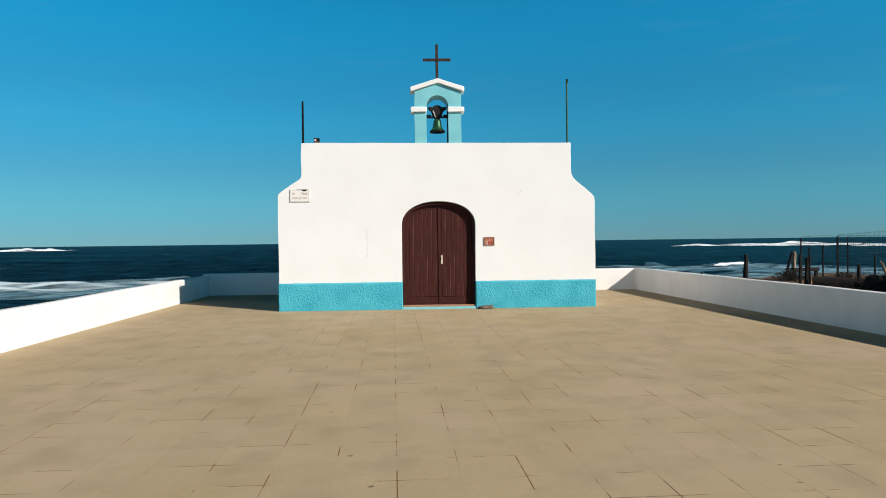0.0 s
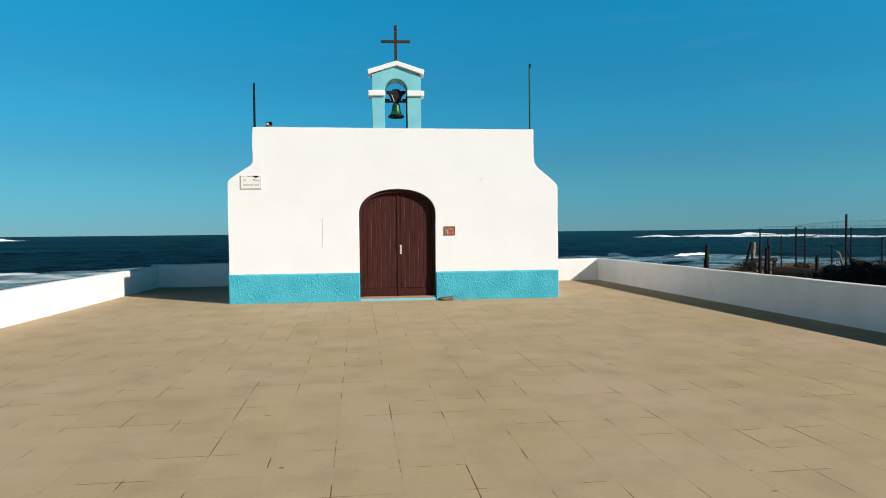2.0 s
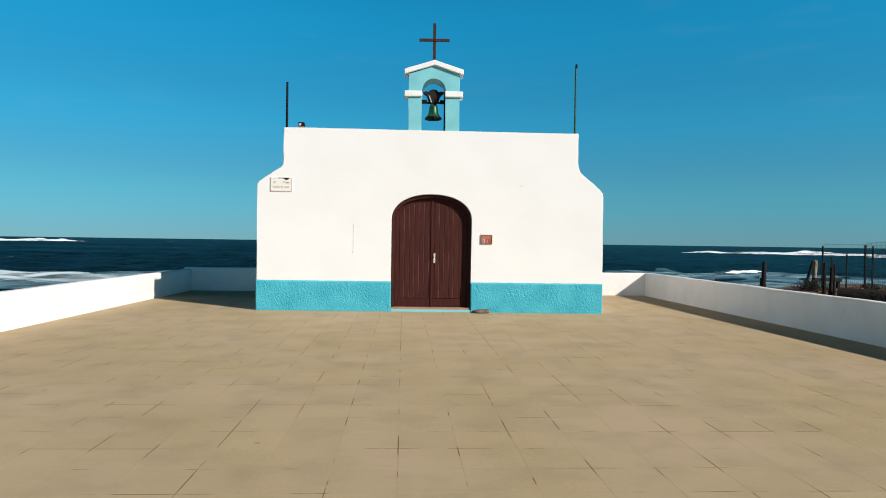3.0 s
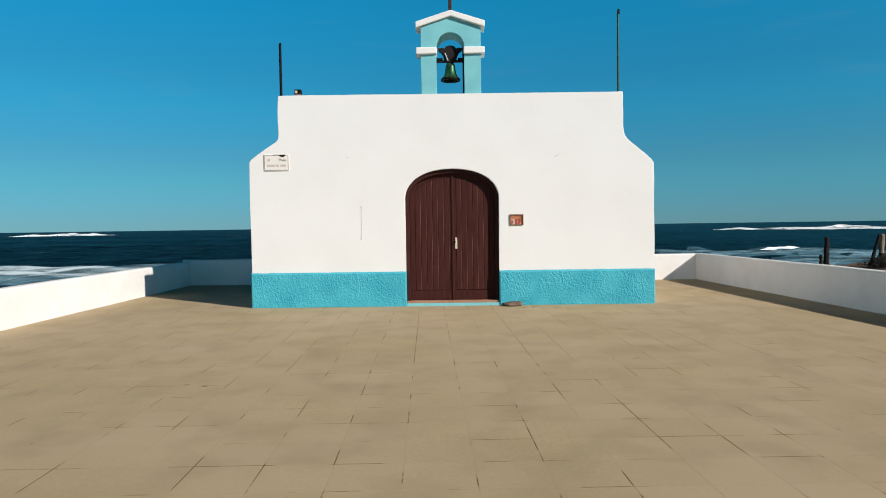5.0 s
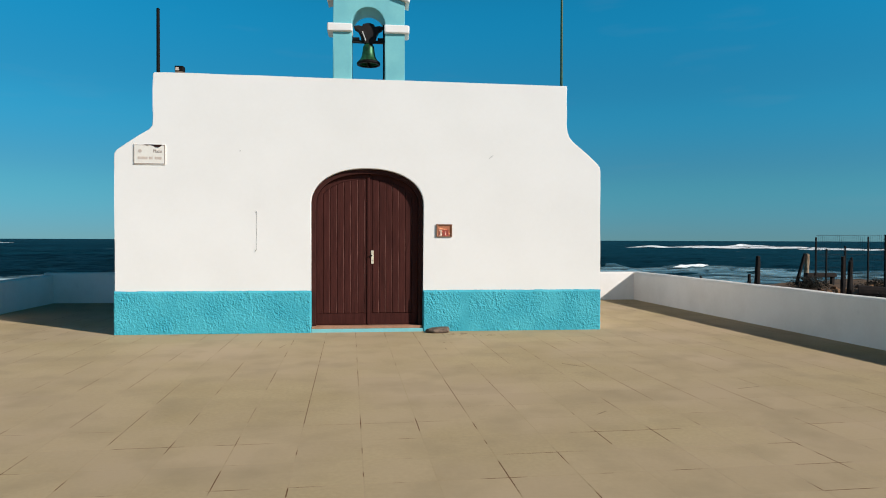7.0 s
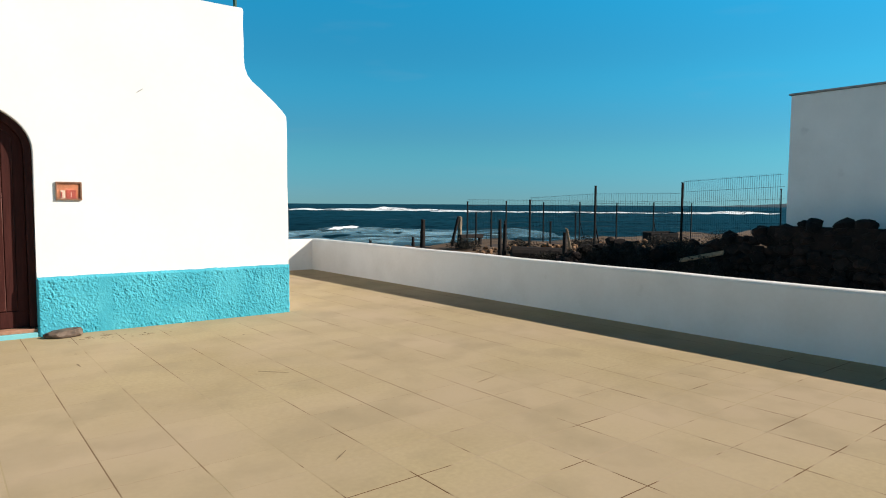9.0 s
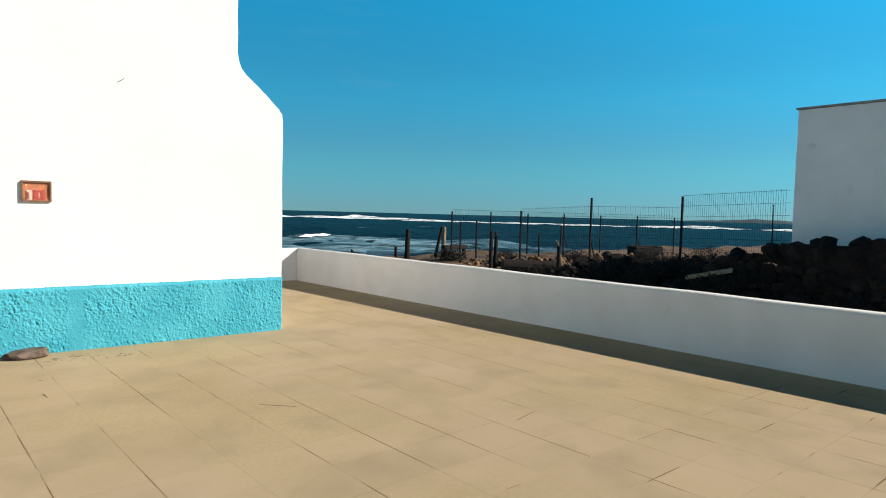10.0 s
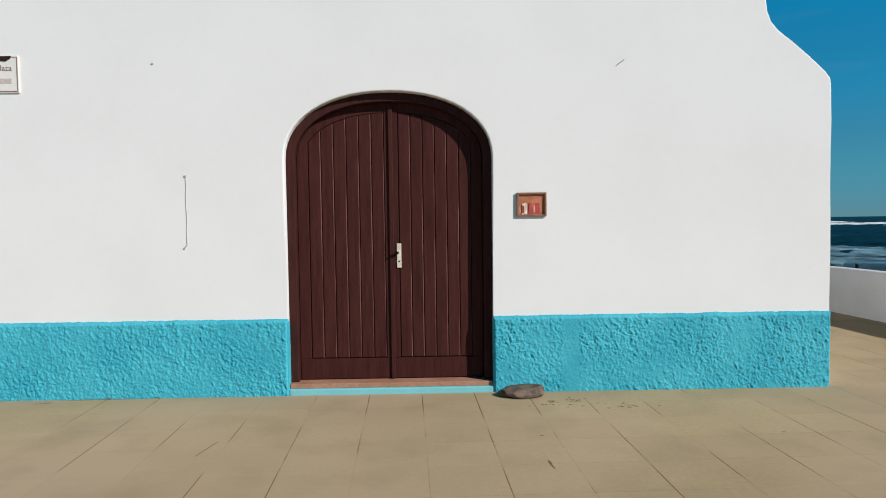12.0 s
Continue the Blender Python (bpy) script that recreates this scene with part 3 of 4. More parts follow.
def rough_plinth(x0, x1, smooth_at=None):
    """A band of thrown plaster, its lumps true relief."""
    z0, z1, proud = -0.02, 0.662, 0.026
    step = 0.0052
    nx, nz = int((x1 - x0) / step), int((z1 - z0) / step)
    verts, faces = [], []
    for j in range(nz + 1):
        for i in range(nx + 1):
            x, z = x0 + (x1 - x0) * i / nx, z0 + (z1 - z0) * j / nz
            p = Vector((x, 0, z))
            rough = 1.0
            if smooth_at:
                rough = min(1.0, max(0.25, (abs(x - smooth_at) - 0.05) / 0.04))
            w = p + Vector((0.008 * noise.noise(p * 23), 0, 0.008 * noise.noise(p * 23 + Vector((4, 4, 4)))))
            w = Vector((w.x + 0.35 * w.z, 0, 0.9 * w.z - 0.25 * w.x))
            patch = max(0.30, 0.85 + 0.9 * noise.noise(p * 3.2 + Vector((2, 2, 2))))
            flake = math.tanh(7 * (noise.noise(w * 22) + 0.08)) * 0.0014 + math.tanh(9 * (noise.noise(w * 49 + Vector((5, 0, 2))) + 0.05)) * 0.0017
            lump = (flake + noise.noise(w * 16 + Vector((7, 2, 5))) * 0.0040 + noise.noise(w * 36 + Vector((3, 9, 1))) * 0.0042 + noise.noise(w * 88 + Vector((1, 7, 2))) * 0.0036) * patch
            lump += max(0.0, noise.noise(w * 30 + Vector((1, 3, 8))) - 0.2) * 0.011
            edge = min(1.0, (z1 - z) / 0.03, (x - x0) / 0.02 + 0.25, (x1 - x) / 0.02 + 0.25)
            zz = z + (0.010 * noise.noise(Vector((x * 5, 4, 0))) + 0.005 * noise.noise(Vector((x * 23, 9, 0)))) * (z > z1 - 0.07)
            xx = x
            if i in (0, nx):
                xx += 0.010 * noise.noise(Vector((3, x0, z * 12)))
            verts.append((xx, FRONT - (proud + lump * 1.05 * rough) * max(0.15, edge), zz))
    w = nx + 1
    faces = [(j * w + i, j * w + i + 1, (j + 1) * w + i + 1, (j + 1) * w + i) for j in range(nz) for i in range(nx)]
    ring = [i for i in range(w)] + [j * w + nx for j in range(1, nz + 1)] + [nz * w + i for i in range(nx - 1, -1, -1)] + [j * w for j in range(nz - 1, 0, -1)]
    base = len(verts)
    for k in ring:
        verts.append((verts[k][0], FRONT + 0.02, verts[k][2]))
    for a in range(len(ring)):
        b = (a + 1) % len(ring)
        faces.append((ring[a], base + a, base + b, ring[b]))
    me = bpy.data.meshes.new("plinth")
    me.from_pydata(verts, [], faces)
    me.materials.append(TURQ)
    me.shade_smooth()
    ob = new("plinth", me)
    ob.parent = chapel
    return tagged(ob, "turquoise plinth of coarse thrown plaster")


rough_plinth(X0 - 0.012, DX0 + 0.004)
rough_plinth(DX1 - 0.004, X1 + 0.006, 2.45)
# door jambs below are painted like the plinth
part("jamb_paint", box(DX0 - 0.001, DX0 + 0.006, FRONT - 0.012, FRONT + 0.16, 0.0, 0.63, bevel=0.002), TURQ, chapel)
part("jamb_paint", box(DX1 - 0.006, DX1 + 0.001, FRONT - 0.012, FRONT + 0.16, 0.0, 0.63, bevel=0.002), TURQ, chapel)
sill = box(DX0 + 0.008, DX1 - 0.008, FRONT - 0.015, FRONT + 0.33, -0.05, 0.052, bevel=0.008)
part("door_step", sill, TURQ_SMOOTH, chapel, "turquoise-painted door step")
part("door_sill", box(DX0 + 0.01, DX1 - 0.01, FRONT + 0.012, FRONT + 0.30, 0.052, 0.092, bevel=0.004), TERRACOTTA, chapel, "terracotta door sill")

# bell gable
bell_gable = part("bell_gable", prism(
    [(0.352, 3.90), (0.64, 3.90), (0.64, 4.45)] + arch(0.64, 1.165, 4.87, 5.14, 20, 2.0) + [(1.165, 4.45), (1.165, 3.90), (1.478, 3.90), (1.478, 4.6), (1.478, 5.24), (0.915, 5.45), (0.352, 5.24), (0.352, 4.6)],
    FRONT + 0.02, FRONT + 0.50, 0.012, 2), TURQ_SMOOTH, chapel, "pale turquoise bell gable with an arched opening")
cop = [(0.262, 5.225), (0.915, 5.435), (1.552, 5.225), (1.56, 5.33), (1.545, 5.345), (0.925, 5.545), (0.905, 5.545), (0.275, 5.345), (0.258, 5.33)]
cb = prism(cop, FRONT - 0.035, FRONT + 0.36, 0.016, 2)
wobble(cb, 0.006, 4)
part("coping", cb, WHITE, bell_gable, "white peaked coping")
for xa, xb in ((0.262, 0.652), (1.152, 1.552)):
    ib = box(xa, xb, FRONT - 0.03, FRONT + 0.34, 4.735, 4.865, bevel=0.02, segs=3)
    wobble(ib, 0.006, 5, xa)
    part("impost", ib, WHITE, bell_gable, "white impost block")

# cross on the gable
cross = thing("cross", "dark weathered wooden cross on the bell gable", "cross", (0.91, FRONT + 0.22, 5.53))
ub = box(-0.034, 0.034, -0.03, 0.03, -0.03, 0.89, bevel=0.006)
wobble(ub, 0.006, 9)
part("upright", ub, CROSS_WOOD, cross)
ab = box(-0.335, 0.335, -0.042, -0.004, 0.478, 0.543, bevel=0.006)
wobble(ab, 0.008, 7)
part("arm", ab, CROSS_WOOD, cross)
for xx in (-0.015, 0.015):
    part("bolt", add_rod(bmesh.new(), (xx, -0.050, 0.511 + xx), (xx, -0.04, 0.511 + xx), 0.009), BLACK_METAL, cross)

# bell with its yoke
bell = thing("bell", "green patinated bronze bell hung in the arched gable", "bell", (0.905, FRONT + 0.22, 4.285))
prof = [(0.178, 0.0), (0.182, 0.022), (0.160, 0.05), (0.130, 0.09), (0.108, 0.14), (0.098, 0.20), (0.092, 0.26), (0.082, 0.30), (0.055, 0.325), (0.0, 0.335)]


def lathe(profile, sides=28):
    bm = bmesh.new()
    rings = []
    for r, z in profile:
        rings.append([bm.verts.new((max(r, 0.001) * math.cos(2 * math.pi * k / sides), max(r, 0.001) * math.sin(2 * math.pi * k / sides), z)) for k in range(sides)])
    for a, b in zip(rings, rings[1:]):
        for k in range(sides):
            bm.faces.new((a[k], a[(k + 1) % sides], b[(k + 1) % sides], b[k]))
    return bm


part("lip", lathe([(0.150, 0.012), (0.150, -0.004), (0.186, -0.004), (0.190, 0.022), (0.172, 0.044)]), BLACK_METAL, bell, "dark bronze lip", smooth=True)
part("bell_body", lathe([(0.14, 0.03)] + prof), BELL, bell, "green bronze body", smooth=True)
part("clapper", add_rod(bmesh.new(), (0, 0, -0.03), (0, 0, 0.2), 0.022, 0.012), BLACK_METAL, bell)
yo = [(-0.055, 0.33), (0.055, 0.33), (0.115, 0.40), (0.135, 0.475), (0.165, 0.53), (0.215, 0.56), (0.235, 0.60), (0.165, 0.615), (0.105, 0.60), (0.085, 0.635), (0.03, 0.655),
      (-0.03, 0.655), (-0.085, 0.635), (-0.105, 0.60), (-0.165, 0.615), (-0.235, 0.60), (-0.215, 0.56), (-0.165, 0.53), (-0.135, 0.475), (-0.115, 0.40)]
part("yoke", prism(yo, -0.06, 0.06, 0.01), YOKE, bell, "dark wooden yoke with winged top")
part("axle", box(-0.262, 0.262, -0.03, 0.03, 0.345, 0.385, bevel=0.006), YOKE, bell)
for xx in (-0.20, 0.20):
    part("bearing", box(xx - 0.055, xx + 0.055, -0.045, 0.045, 0.378, 0.425, bevel=0.008), BLACK_METAL, bell)
part("striker", add_rod(bmesh.new(), (-0.10, -0.075, 0.51), (-0.045, -0.085, 0.36), 0.010), CABLE, bell, "thin pale striker rod")

rod = thing("bell_rod", "dark upright metal rod beside the bell opening", "rod", (1.147, FRONT + 0.06, 3.98))
part("bar", box(-0.014, 0.014, -0.012, 0.012, -0.01, 0.90, bevel=0.003), BLACK_METAL, rod)
part("bracket", box(-0.014, 0.03, -0.014, 0.014, 0.84, 0.88, bevel=0.003), BLACK_METAL, rod)

# poles and the lump on the roof edge
pl = thing("roof_pole", "thin dark metal pole on the chapel roof edge", "pole", (-2.34, FRONT + 0.18, 4.0))
part("shaft", add_rod(bmesh.new(), (0, 0, -0.02), (0.0, 0, 1.03), 0.026, 0.024), BLACK_METAL, pl)
part("cap", add_rod(bmesh.new(), (0, 0, 1.03), (0, 0, 1.045), 0.028, 0.016), BLACK_METAL, pl)
pr = thing("roof_pole", "thin dark green pole with a small top fitting", "pole", (4.085, FRONT + 0.18, 3.98))
part("shaft", add_rod(bmesh.new(), (0, 0, -0.02), (0.0, 0, 1.56), 0.023, 0.020), GREEN_POLE, pr)
part("top_fitting", add_rod(bmesh.new(), (0.012, 0, 1.50), (0.012, 0, 1.585), 0.026, 0.020), BLACK_METAL, pr)
lamp = thing("roof_floodlight", "small dark floodlight box on the roof edge", "floodlight", (-2.01, FRONT + 0.16, 4.01))
part("base", box(-0.06, 0.06, -0.05, 0.05, -0.01, 0.055, bevel=0.008), STONE, lamp, "pale brown mortar base")
part("housing", box(-0.065, 0.065, -0.055, 0.06, 0.055, 0.14, bevel=0.01), BLACK_METAL, lamp)
part("lens", box(-0.05, 0.0, -0.060, -0.054, 0.065, 0.115, bevel=0.002), CARD_WHITE, lamp)

# ---- door ----
DY = FRONT + 0.15
door = thing("door_1", "closed dark brown double door of vertical boards in an arch", "door", kind="structure")
FW = 0.075
outer = [(DX0 + 0.004, 0.095)] + arch(DX0 + 0.004, DX1 - 0.004, SPRING, DTOP - 0.004) + [(DX1 - 0.004, 0.095)]
inner = [(DX1 - FW, 0.095)] + list(reversed(arch(DX0 + FW, DX1 - FW, SPRING, DTOP - FW))) + [(DX0 + FW, 0.095)]
part("door_frame", prism(outer + inner, DY - 0.080, DY + 0.08, 0.006), DOOR_FRAME, door, "arched dark brown frame")
MIDX = 0.912


def leaf(xa, xb, side):
    lf = part("leaf", prism([(xa, 0.097)] + [(x, arch_height(x, DX0 + FW + 0.001, DX1 - FW - 0.001, SPRING, DTOP - FW - 0.001)) for x in np.linspace(xa, xb, 14)] + [(xb, 0.097)],
                            DY + 0.022, DY + 0.06), DOOR_FRAME, door)
    stile = 0.06
    a, b = xa + (0.10 if side < 0 else stile), xb - (stile if side < 0 else 0.10)
    gap, count = 0.004, 6
    w = (b - a) / count
    for k in range(count):
        u0, u1 = a + k * w + gap / 2, a + (k + 1) * w - gap / 2
        tops = [(u, arch_height(u, DX0 + FW + 0.06, DX1 - FW - 0.06, SPRING, DTOP - FW - 0.085)) for u in np.linspace(u0, u1, 4)]
        bm = prism([(u0, 0.285)] + tops + [(u1, 0.285)], DY + 0.004, DY + 0.022, 0.006, 1)
        bmesh.ops.recalc_face_normals(bm, faces=bm.faces)
        # only bevels turned to the sun get the lighter brown, a painted highlight
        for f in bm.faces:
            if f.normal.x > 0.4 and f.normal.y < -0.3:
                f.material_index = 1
        part("board", bm, DOOR, lf).data.materials.append(WORN_LIT)
    part("bottom_rail", box(xa + 0.002, xb - 0.002, DY, DY + 0.0218, 0.10, 0.279, bevel=0.004), DOOR, lf)
    for u0, u1 in ((xa + 0.002, a - 0.003), (b + 0.003, xb - 0.002)):
        tops = [(u, arch_height(u, DX0 + FW + 0.001, DX1 - FW - 0.001, SPRING, DTOP - FW - 0.001) - 0.002) for u in np.linspace(u0, u1, 5)]
        part("stile", prism([(u0, 0.281)] + tops + [(u1, 0.281)], DY, DY + 0.0218, 0.003, 1), DOOR, lf)
    rim_in = [(u, arch_height(u, DX0 + FW + 0.06, DX1 - FW - 0.06, SPRING, DTOP - FW - 0.085) + 0.004) for u in np.linspace(a, b, 14)]
    rim_out = [(u, arch_height(u, DX0 + FW + 0.001, DX1 - FW - 0.001, SPRING, DTOP - FW - 0.001) - 0.001) for u in np.linspace(b, a, 14)]
    part("top_rail", prism(rim_in + rim_out, DY, DY + 0.0218), DOOR, lf)


leaf(DX0 + FW + 0.002, MIDX - 0.002, -1)
leaf(MIDX + 0.002, DX1 - FW - 0.002, 1)
part("cover_strip", box(MIDX - 0.022, MIDX + 0.016, DY - 0.018, DY - 0.0005, 0.10, DTOP - FW - 0.004, bevel=0.005), DOOR, door, "proud middle strip")
plate = part("handle_plate", box(0.951, 0.991, DY - 0.010, DY - 0.0003, 1.078, 1.292, bevel=0.004), CREAM, door, "cream metal handle plate")
part("knob", add_rod(bmesh.new(), (0.968, DY - 0.055, 1.215), (0.968, DY - 0.01, 1.215), 0.012, 0.012), CREAM, plate)
part("lever", add_rod(bmesh.new(), (0.971, DY - 0.046, 1.215), (0.931, DY - 0.046, 1.205), 0.013, 0.011), BLACK_METAL, plate, "dark lever")
part("keyhole", add_rod(bmesh.new(), (0.971, DY - 0.013, 1.135), (0.971, DY - 0.0095, 1.135), 0.007), BLACK_METAL, plate)

# ---- things on the front ----
niche = thing("display_box", "small reddish wooden display box with glass front", "display box", (2.117, FRONT, 1.615))
bw, bh, bd = 0.127, 0.102, 0.024
part("back_panel", box(-bw + 0.012, bw - 0.012, -0.008, 0.0, -bh + 0.012, bh - 0.012), BOX_BACK, niche, "orange lining")
for nm, args in (("frame_top", (-bw, bw, -bd, 0, bh - 0.018, bh)), ("frame_bottom", (-bw, bw, -bd, 0, -bh, -bh + 0.018)),
                 ("frame_side", (-bw, -bw + 0.018, -bd, 0, -bh + 0.018, bh - 0.018)), ("frame_side", (bw - 0.018, bw, -bd, 0, -bh + 0.018, bh - 0.018))):
    part(nm, box(*args, bevel=0.003), BOX_WOOD, niche)
pane = part("pane", box(-bw + 0.018, bw - 0.018, -bd + 0.004, -bd + 0.006, -bh + 0.018, bh - 0.018), GLASS, niche)
pane.visible_shadow = False
part("white_card", box(-0.084, -0.036, -0.014, -0.008, -0.084, 0.008, bevel=0.002), CARD_WHITE, niche)
part("red_stripe", box(-0.080, -0.064, -0.0160, -0.0142, -0.075, -0.01), RED, niche)
part("red_card", box(-0.028, 0.070, -0.014, -0.008, -0.084, 0.014, bevel=0.002), RED, niche)


def lettering(text, size, at, mat, parent):
    cu = bpy.data.curves.new("lettering", "FONT")
    cu.body, cu.size, cu.extrude, cu.align_x = text, size, 0.001, "RIGHT"
    cu.materials.append(mat)
    ob = new("lettering", cu)
    ob.parent = parent
    ob.matrix_basis = pose(*at, 90, 0, 0)
    return ob


lettering("1", 0.080, (0.042, -0.0152, -0.066), CARD_WHITE, niche)

plaque = thing("street_plaque", "cream glazed tile plaque with a chipped corner", "plaque", (-2.408, FRONT, 2.755))
pw, ph = 0.238, 0.155
part("tile_plate", box(-pw, pw, -0.014, 0.0, -ph, ph, bevel=0.006), PLAQUE, plaque)
for nm, args in (("border_line", (-pw + 0.010, pw - 0.010, ph - 0.016, ph - 0.011)), ("border_line", (-pw + 0.010, pw - 0.010, -ph + 0.010, -ph + 0.018)),
                 ("border_line", (-pw + 0.010, -pw + 0.015, -ph + 0.018, ph - 0.018)), ("border_line", (pw - 0.018, pw - 0.010, -ph + 0.018, ph - 0.018))):
    part(nm, box(args[0], args[1], -0.0165, -0.0142, args[2], args[3]), INK, plaque)
chipm = prism([(-0.08, ph - 0.004), (-0.04, ph - 0.022), (0.0, ph - 0.012), (0.05, ph - 0.02), (0.085, ph - 0.045), (0.13, ph - 0.05), (0.17, ph - 0.028), (0.18, ph - 0.004)], -0.018, -0.012)
part("chip", chipm, CHIP, plaque, "dark chip in the glaze")
crest = lathe([(0.001, 0.0), (0.024, 0.0), (0.026, 0.003), (0.0, 0.004)], 14)
bmesh.ops.rotate(crest, verts=crest.verts, matrix=Matrix.Rotation(radians(90), 3, "X"))
part("crest", crest, FAINT, plaque).location = (-0.14, -0.0145, 0.05)


lettering("Plaza", 0.066, (0.182, -0.0160, 0.030), INK, plaque)
for xa, xb in ((-0.175, -0.03), (-0.01, 0.045), (0.075, 0.175)):
    part("letter_bar", box(xa, xb, -0.0155, -0.0142, -0.075, -0.035), FAINT, plaque)

wire = thing("wall_cable", "short grey cable hanging down the white wall", "cable", (-0.82, FRONT, 1.582))
cu = bmesh.new()
pts = [(0.0 + 0.003 * math.sin(k * 1.3), -0.003, 0.31 - 0.585 * k / 10) for k in range(11)]
for a, b in zip(pts, pts[1:]):
    add_rod(cu, a, b, 0.0021, sides=6)
part("cord", cu, CABLE, wire)
part("clip", box(-0.009, 0.009, -0.008, 0.0, 0.300, 0.318, bevel=0.002), CABLE, wire)
part("frayed_end", add_rod(bmesh.new(), (0.002, -0.004, -0.273), (-0.022, -0.006, -0.303), 0.004, 0.007, 6), CABLE, wire)
nail = thing("wall_nail", "small grey nail stub in the white wall", "nail", (-1.065, FRONT, 2.836))
part("head", add_rod(bmesh.new(), (0, -0.008, 0), (0, 0.0, 0), 0.007, 0.008, 8), CABLE, nail)
peg = thing("wall_peg", "thin grey metal peg sticking out of the wall", "peg", (2.845, FRONT, 2.782))
part("pin", add_rod(bmesh.new(), (0, 0.0, 0), (0.062, -0.03, 0.045), 0.004, 0.004, 8), CABLE, peg)

# flat stone at the foot of the plinth
sb = bmesh.new()
bmesh.ops.create_icosphere(sb, subdivisions=3, radius=1)
for v in sb.verts:
    c = v.co
    k = 1 + 0.22 * noise.noise(c * 1.6) + 0.08 * noise.noise(c * 4.5)
    v.co = Vector((c.x * 0.20 * k, c.y * 0.12 * k, min(0.048 + 0.016 * c.x, max(-0.022, c.z * 0.075 * k + 0.015 * c.x))))
rock = solid("stone", sb, STONE, "flat brown stone lying on the tiles by the door", "stone", smooth=False)
rock.location = (2.02, FRONT - 0.135, 0.030)

# ---- beyond the east wall: house, stone wall, fences, posts ----
HX = 14.4
house = thing("house", "plain white rendered house with a flat roof", "house")
hw = box(HX, HX + 9, 1.5, 13.2, -0.3, 3.68, bevel=0.02)
part("wall", hw, HOUSE_WHITE, house)
part("roof", box(HX - 0.035, HX + 9.03, 1.47, 13.23, 3.68, 3.72, bevel=0.01), ROOF, house, "thin grey roof edge")

rng = random.Random(11)


def rock_mesh(seed, sub=2, flat=0.8):
    bm = bmesh.new()
    bmesh.ops.create_icosphere(bm, subdivisions=sub, radius=0.5)
    for v in bm.verts:
        c = v.co.copy()
        v.co = c * (1 + 0.55 * noise.noise(c * 2.2 + Vector((seed * 3.1, 0, 0))) + 0.2 * noise.noise(c * 6 + Vector((0, seed, 0))))
        v.co.z *= flat
    return mesh_of(bm, "stone", LAVA)


ROCKS = [rock_mesh(s) for s in range(7)]
SANDROCKS = []
for me in ROCKS[:4]:
    c = me.copy()
    c.materials.clear()
    c.materials.append(RUBBLE)
    SANDROCKS.append(c)


def pile(parent, name, meshes, x, y, z, size):
    ob = new(name, rng.choice(meshes))
    ob.parent = parent
    ob.matrix_basis = Matrix.LocRotScale((x, y, z), Euler((rng.uniform(-0.5, 0.5), rng.uniform(-0.5, 0.5), rng.uniform(0, 6.3))),
                                         (size * rng.uniform(0.85, 1.25), size * rng.uniform(0.85, 1.2), size * rng.uniform(0.75, 1.05)))
    return ob


stone_wall = thing("stone_wall", "dry-laid wall of dark lava stones before the house", "stone wall")
part("core", box(12.75, 13.1, 4.0, 12.7, -0.2, 1.14), LAVA, stone_wall)
for row in range(8):
    y = 6.3
    while y < 13.9:
        s = rng.uniform(0.17, 0.29)
        top = 1.22 - max(0.0, (y - 12.2)) * 0.25
        z = 0.04 + row * 0.165 + rng.uniform(-0.04, 0.04)
        if z < top and not (z < 0.3 and y < 8):
            pile(stone_wall, "stone", ROCKS, 12.72 + rng.uniform(-0.06, 0.08) + row * 0.02, y, z, s * 1.15)
        y += s * 0.86

mound = thing("rubble_mound", "dark heap of lava rubble beside the wall", "rubble")
for k in range(290):
    u = rng.random()
    x, y = 13.0 + rng.uniform(-0.9, 1.4), 13.4 + 4.6 * u
    h = (0.86 - 0.38 * u) * max(0.1, 1 - abs(x - 13.3) / 1.6) + 0.12 * math.sin(y * 3.1)
    pile(mound, "stone", ROCKS, x, y, rng.uniform(-0.05, max(0.05, h)), rng.uniform(0.14, 0.32))

sand_heap = thing("sandy_rubble_heap", "heap of reddish sandy rubble and dry earth", "rubble")
for k in range(298):
    x, y = rng.uniform(14.2, 24.0), rng.uniform(19.0, 23.4)
    h = 0.30 * max(0.0, 1 - abs(y - 21.5) / 2.2) * (0.6 + 0.4 * math.sin(x * 1.3))
    pile(sand_heap, "stone", SANDROCKS if rng.random() < 0.8 else ROCKS[4:], x, y, rng.uniform(-0.06, max(0.0, h)), rng.uniform(0.05, 0.23))


plank = box(-0.42, 0.42, -0.05, 0.05, -0.018, 0.018, bevel=0.006)
wobble(plank, 0.012, 3)
pk = solid("loose_plank", plank, DRIFT, "pale weathered plank lying on dark rubble", "plank")
pk.location, pk.rotation_euler = (12.2, 13.68, 0.54), (radians(35), radians(-14), radians(-82))


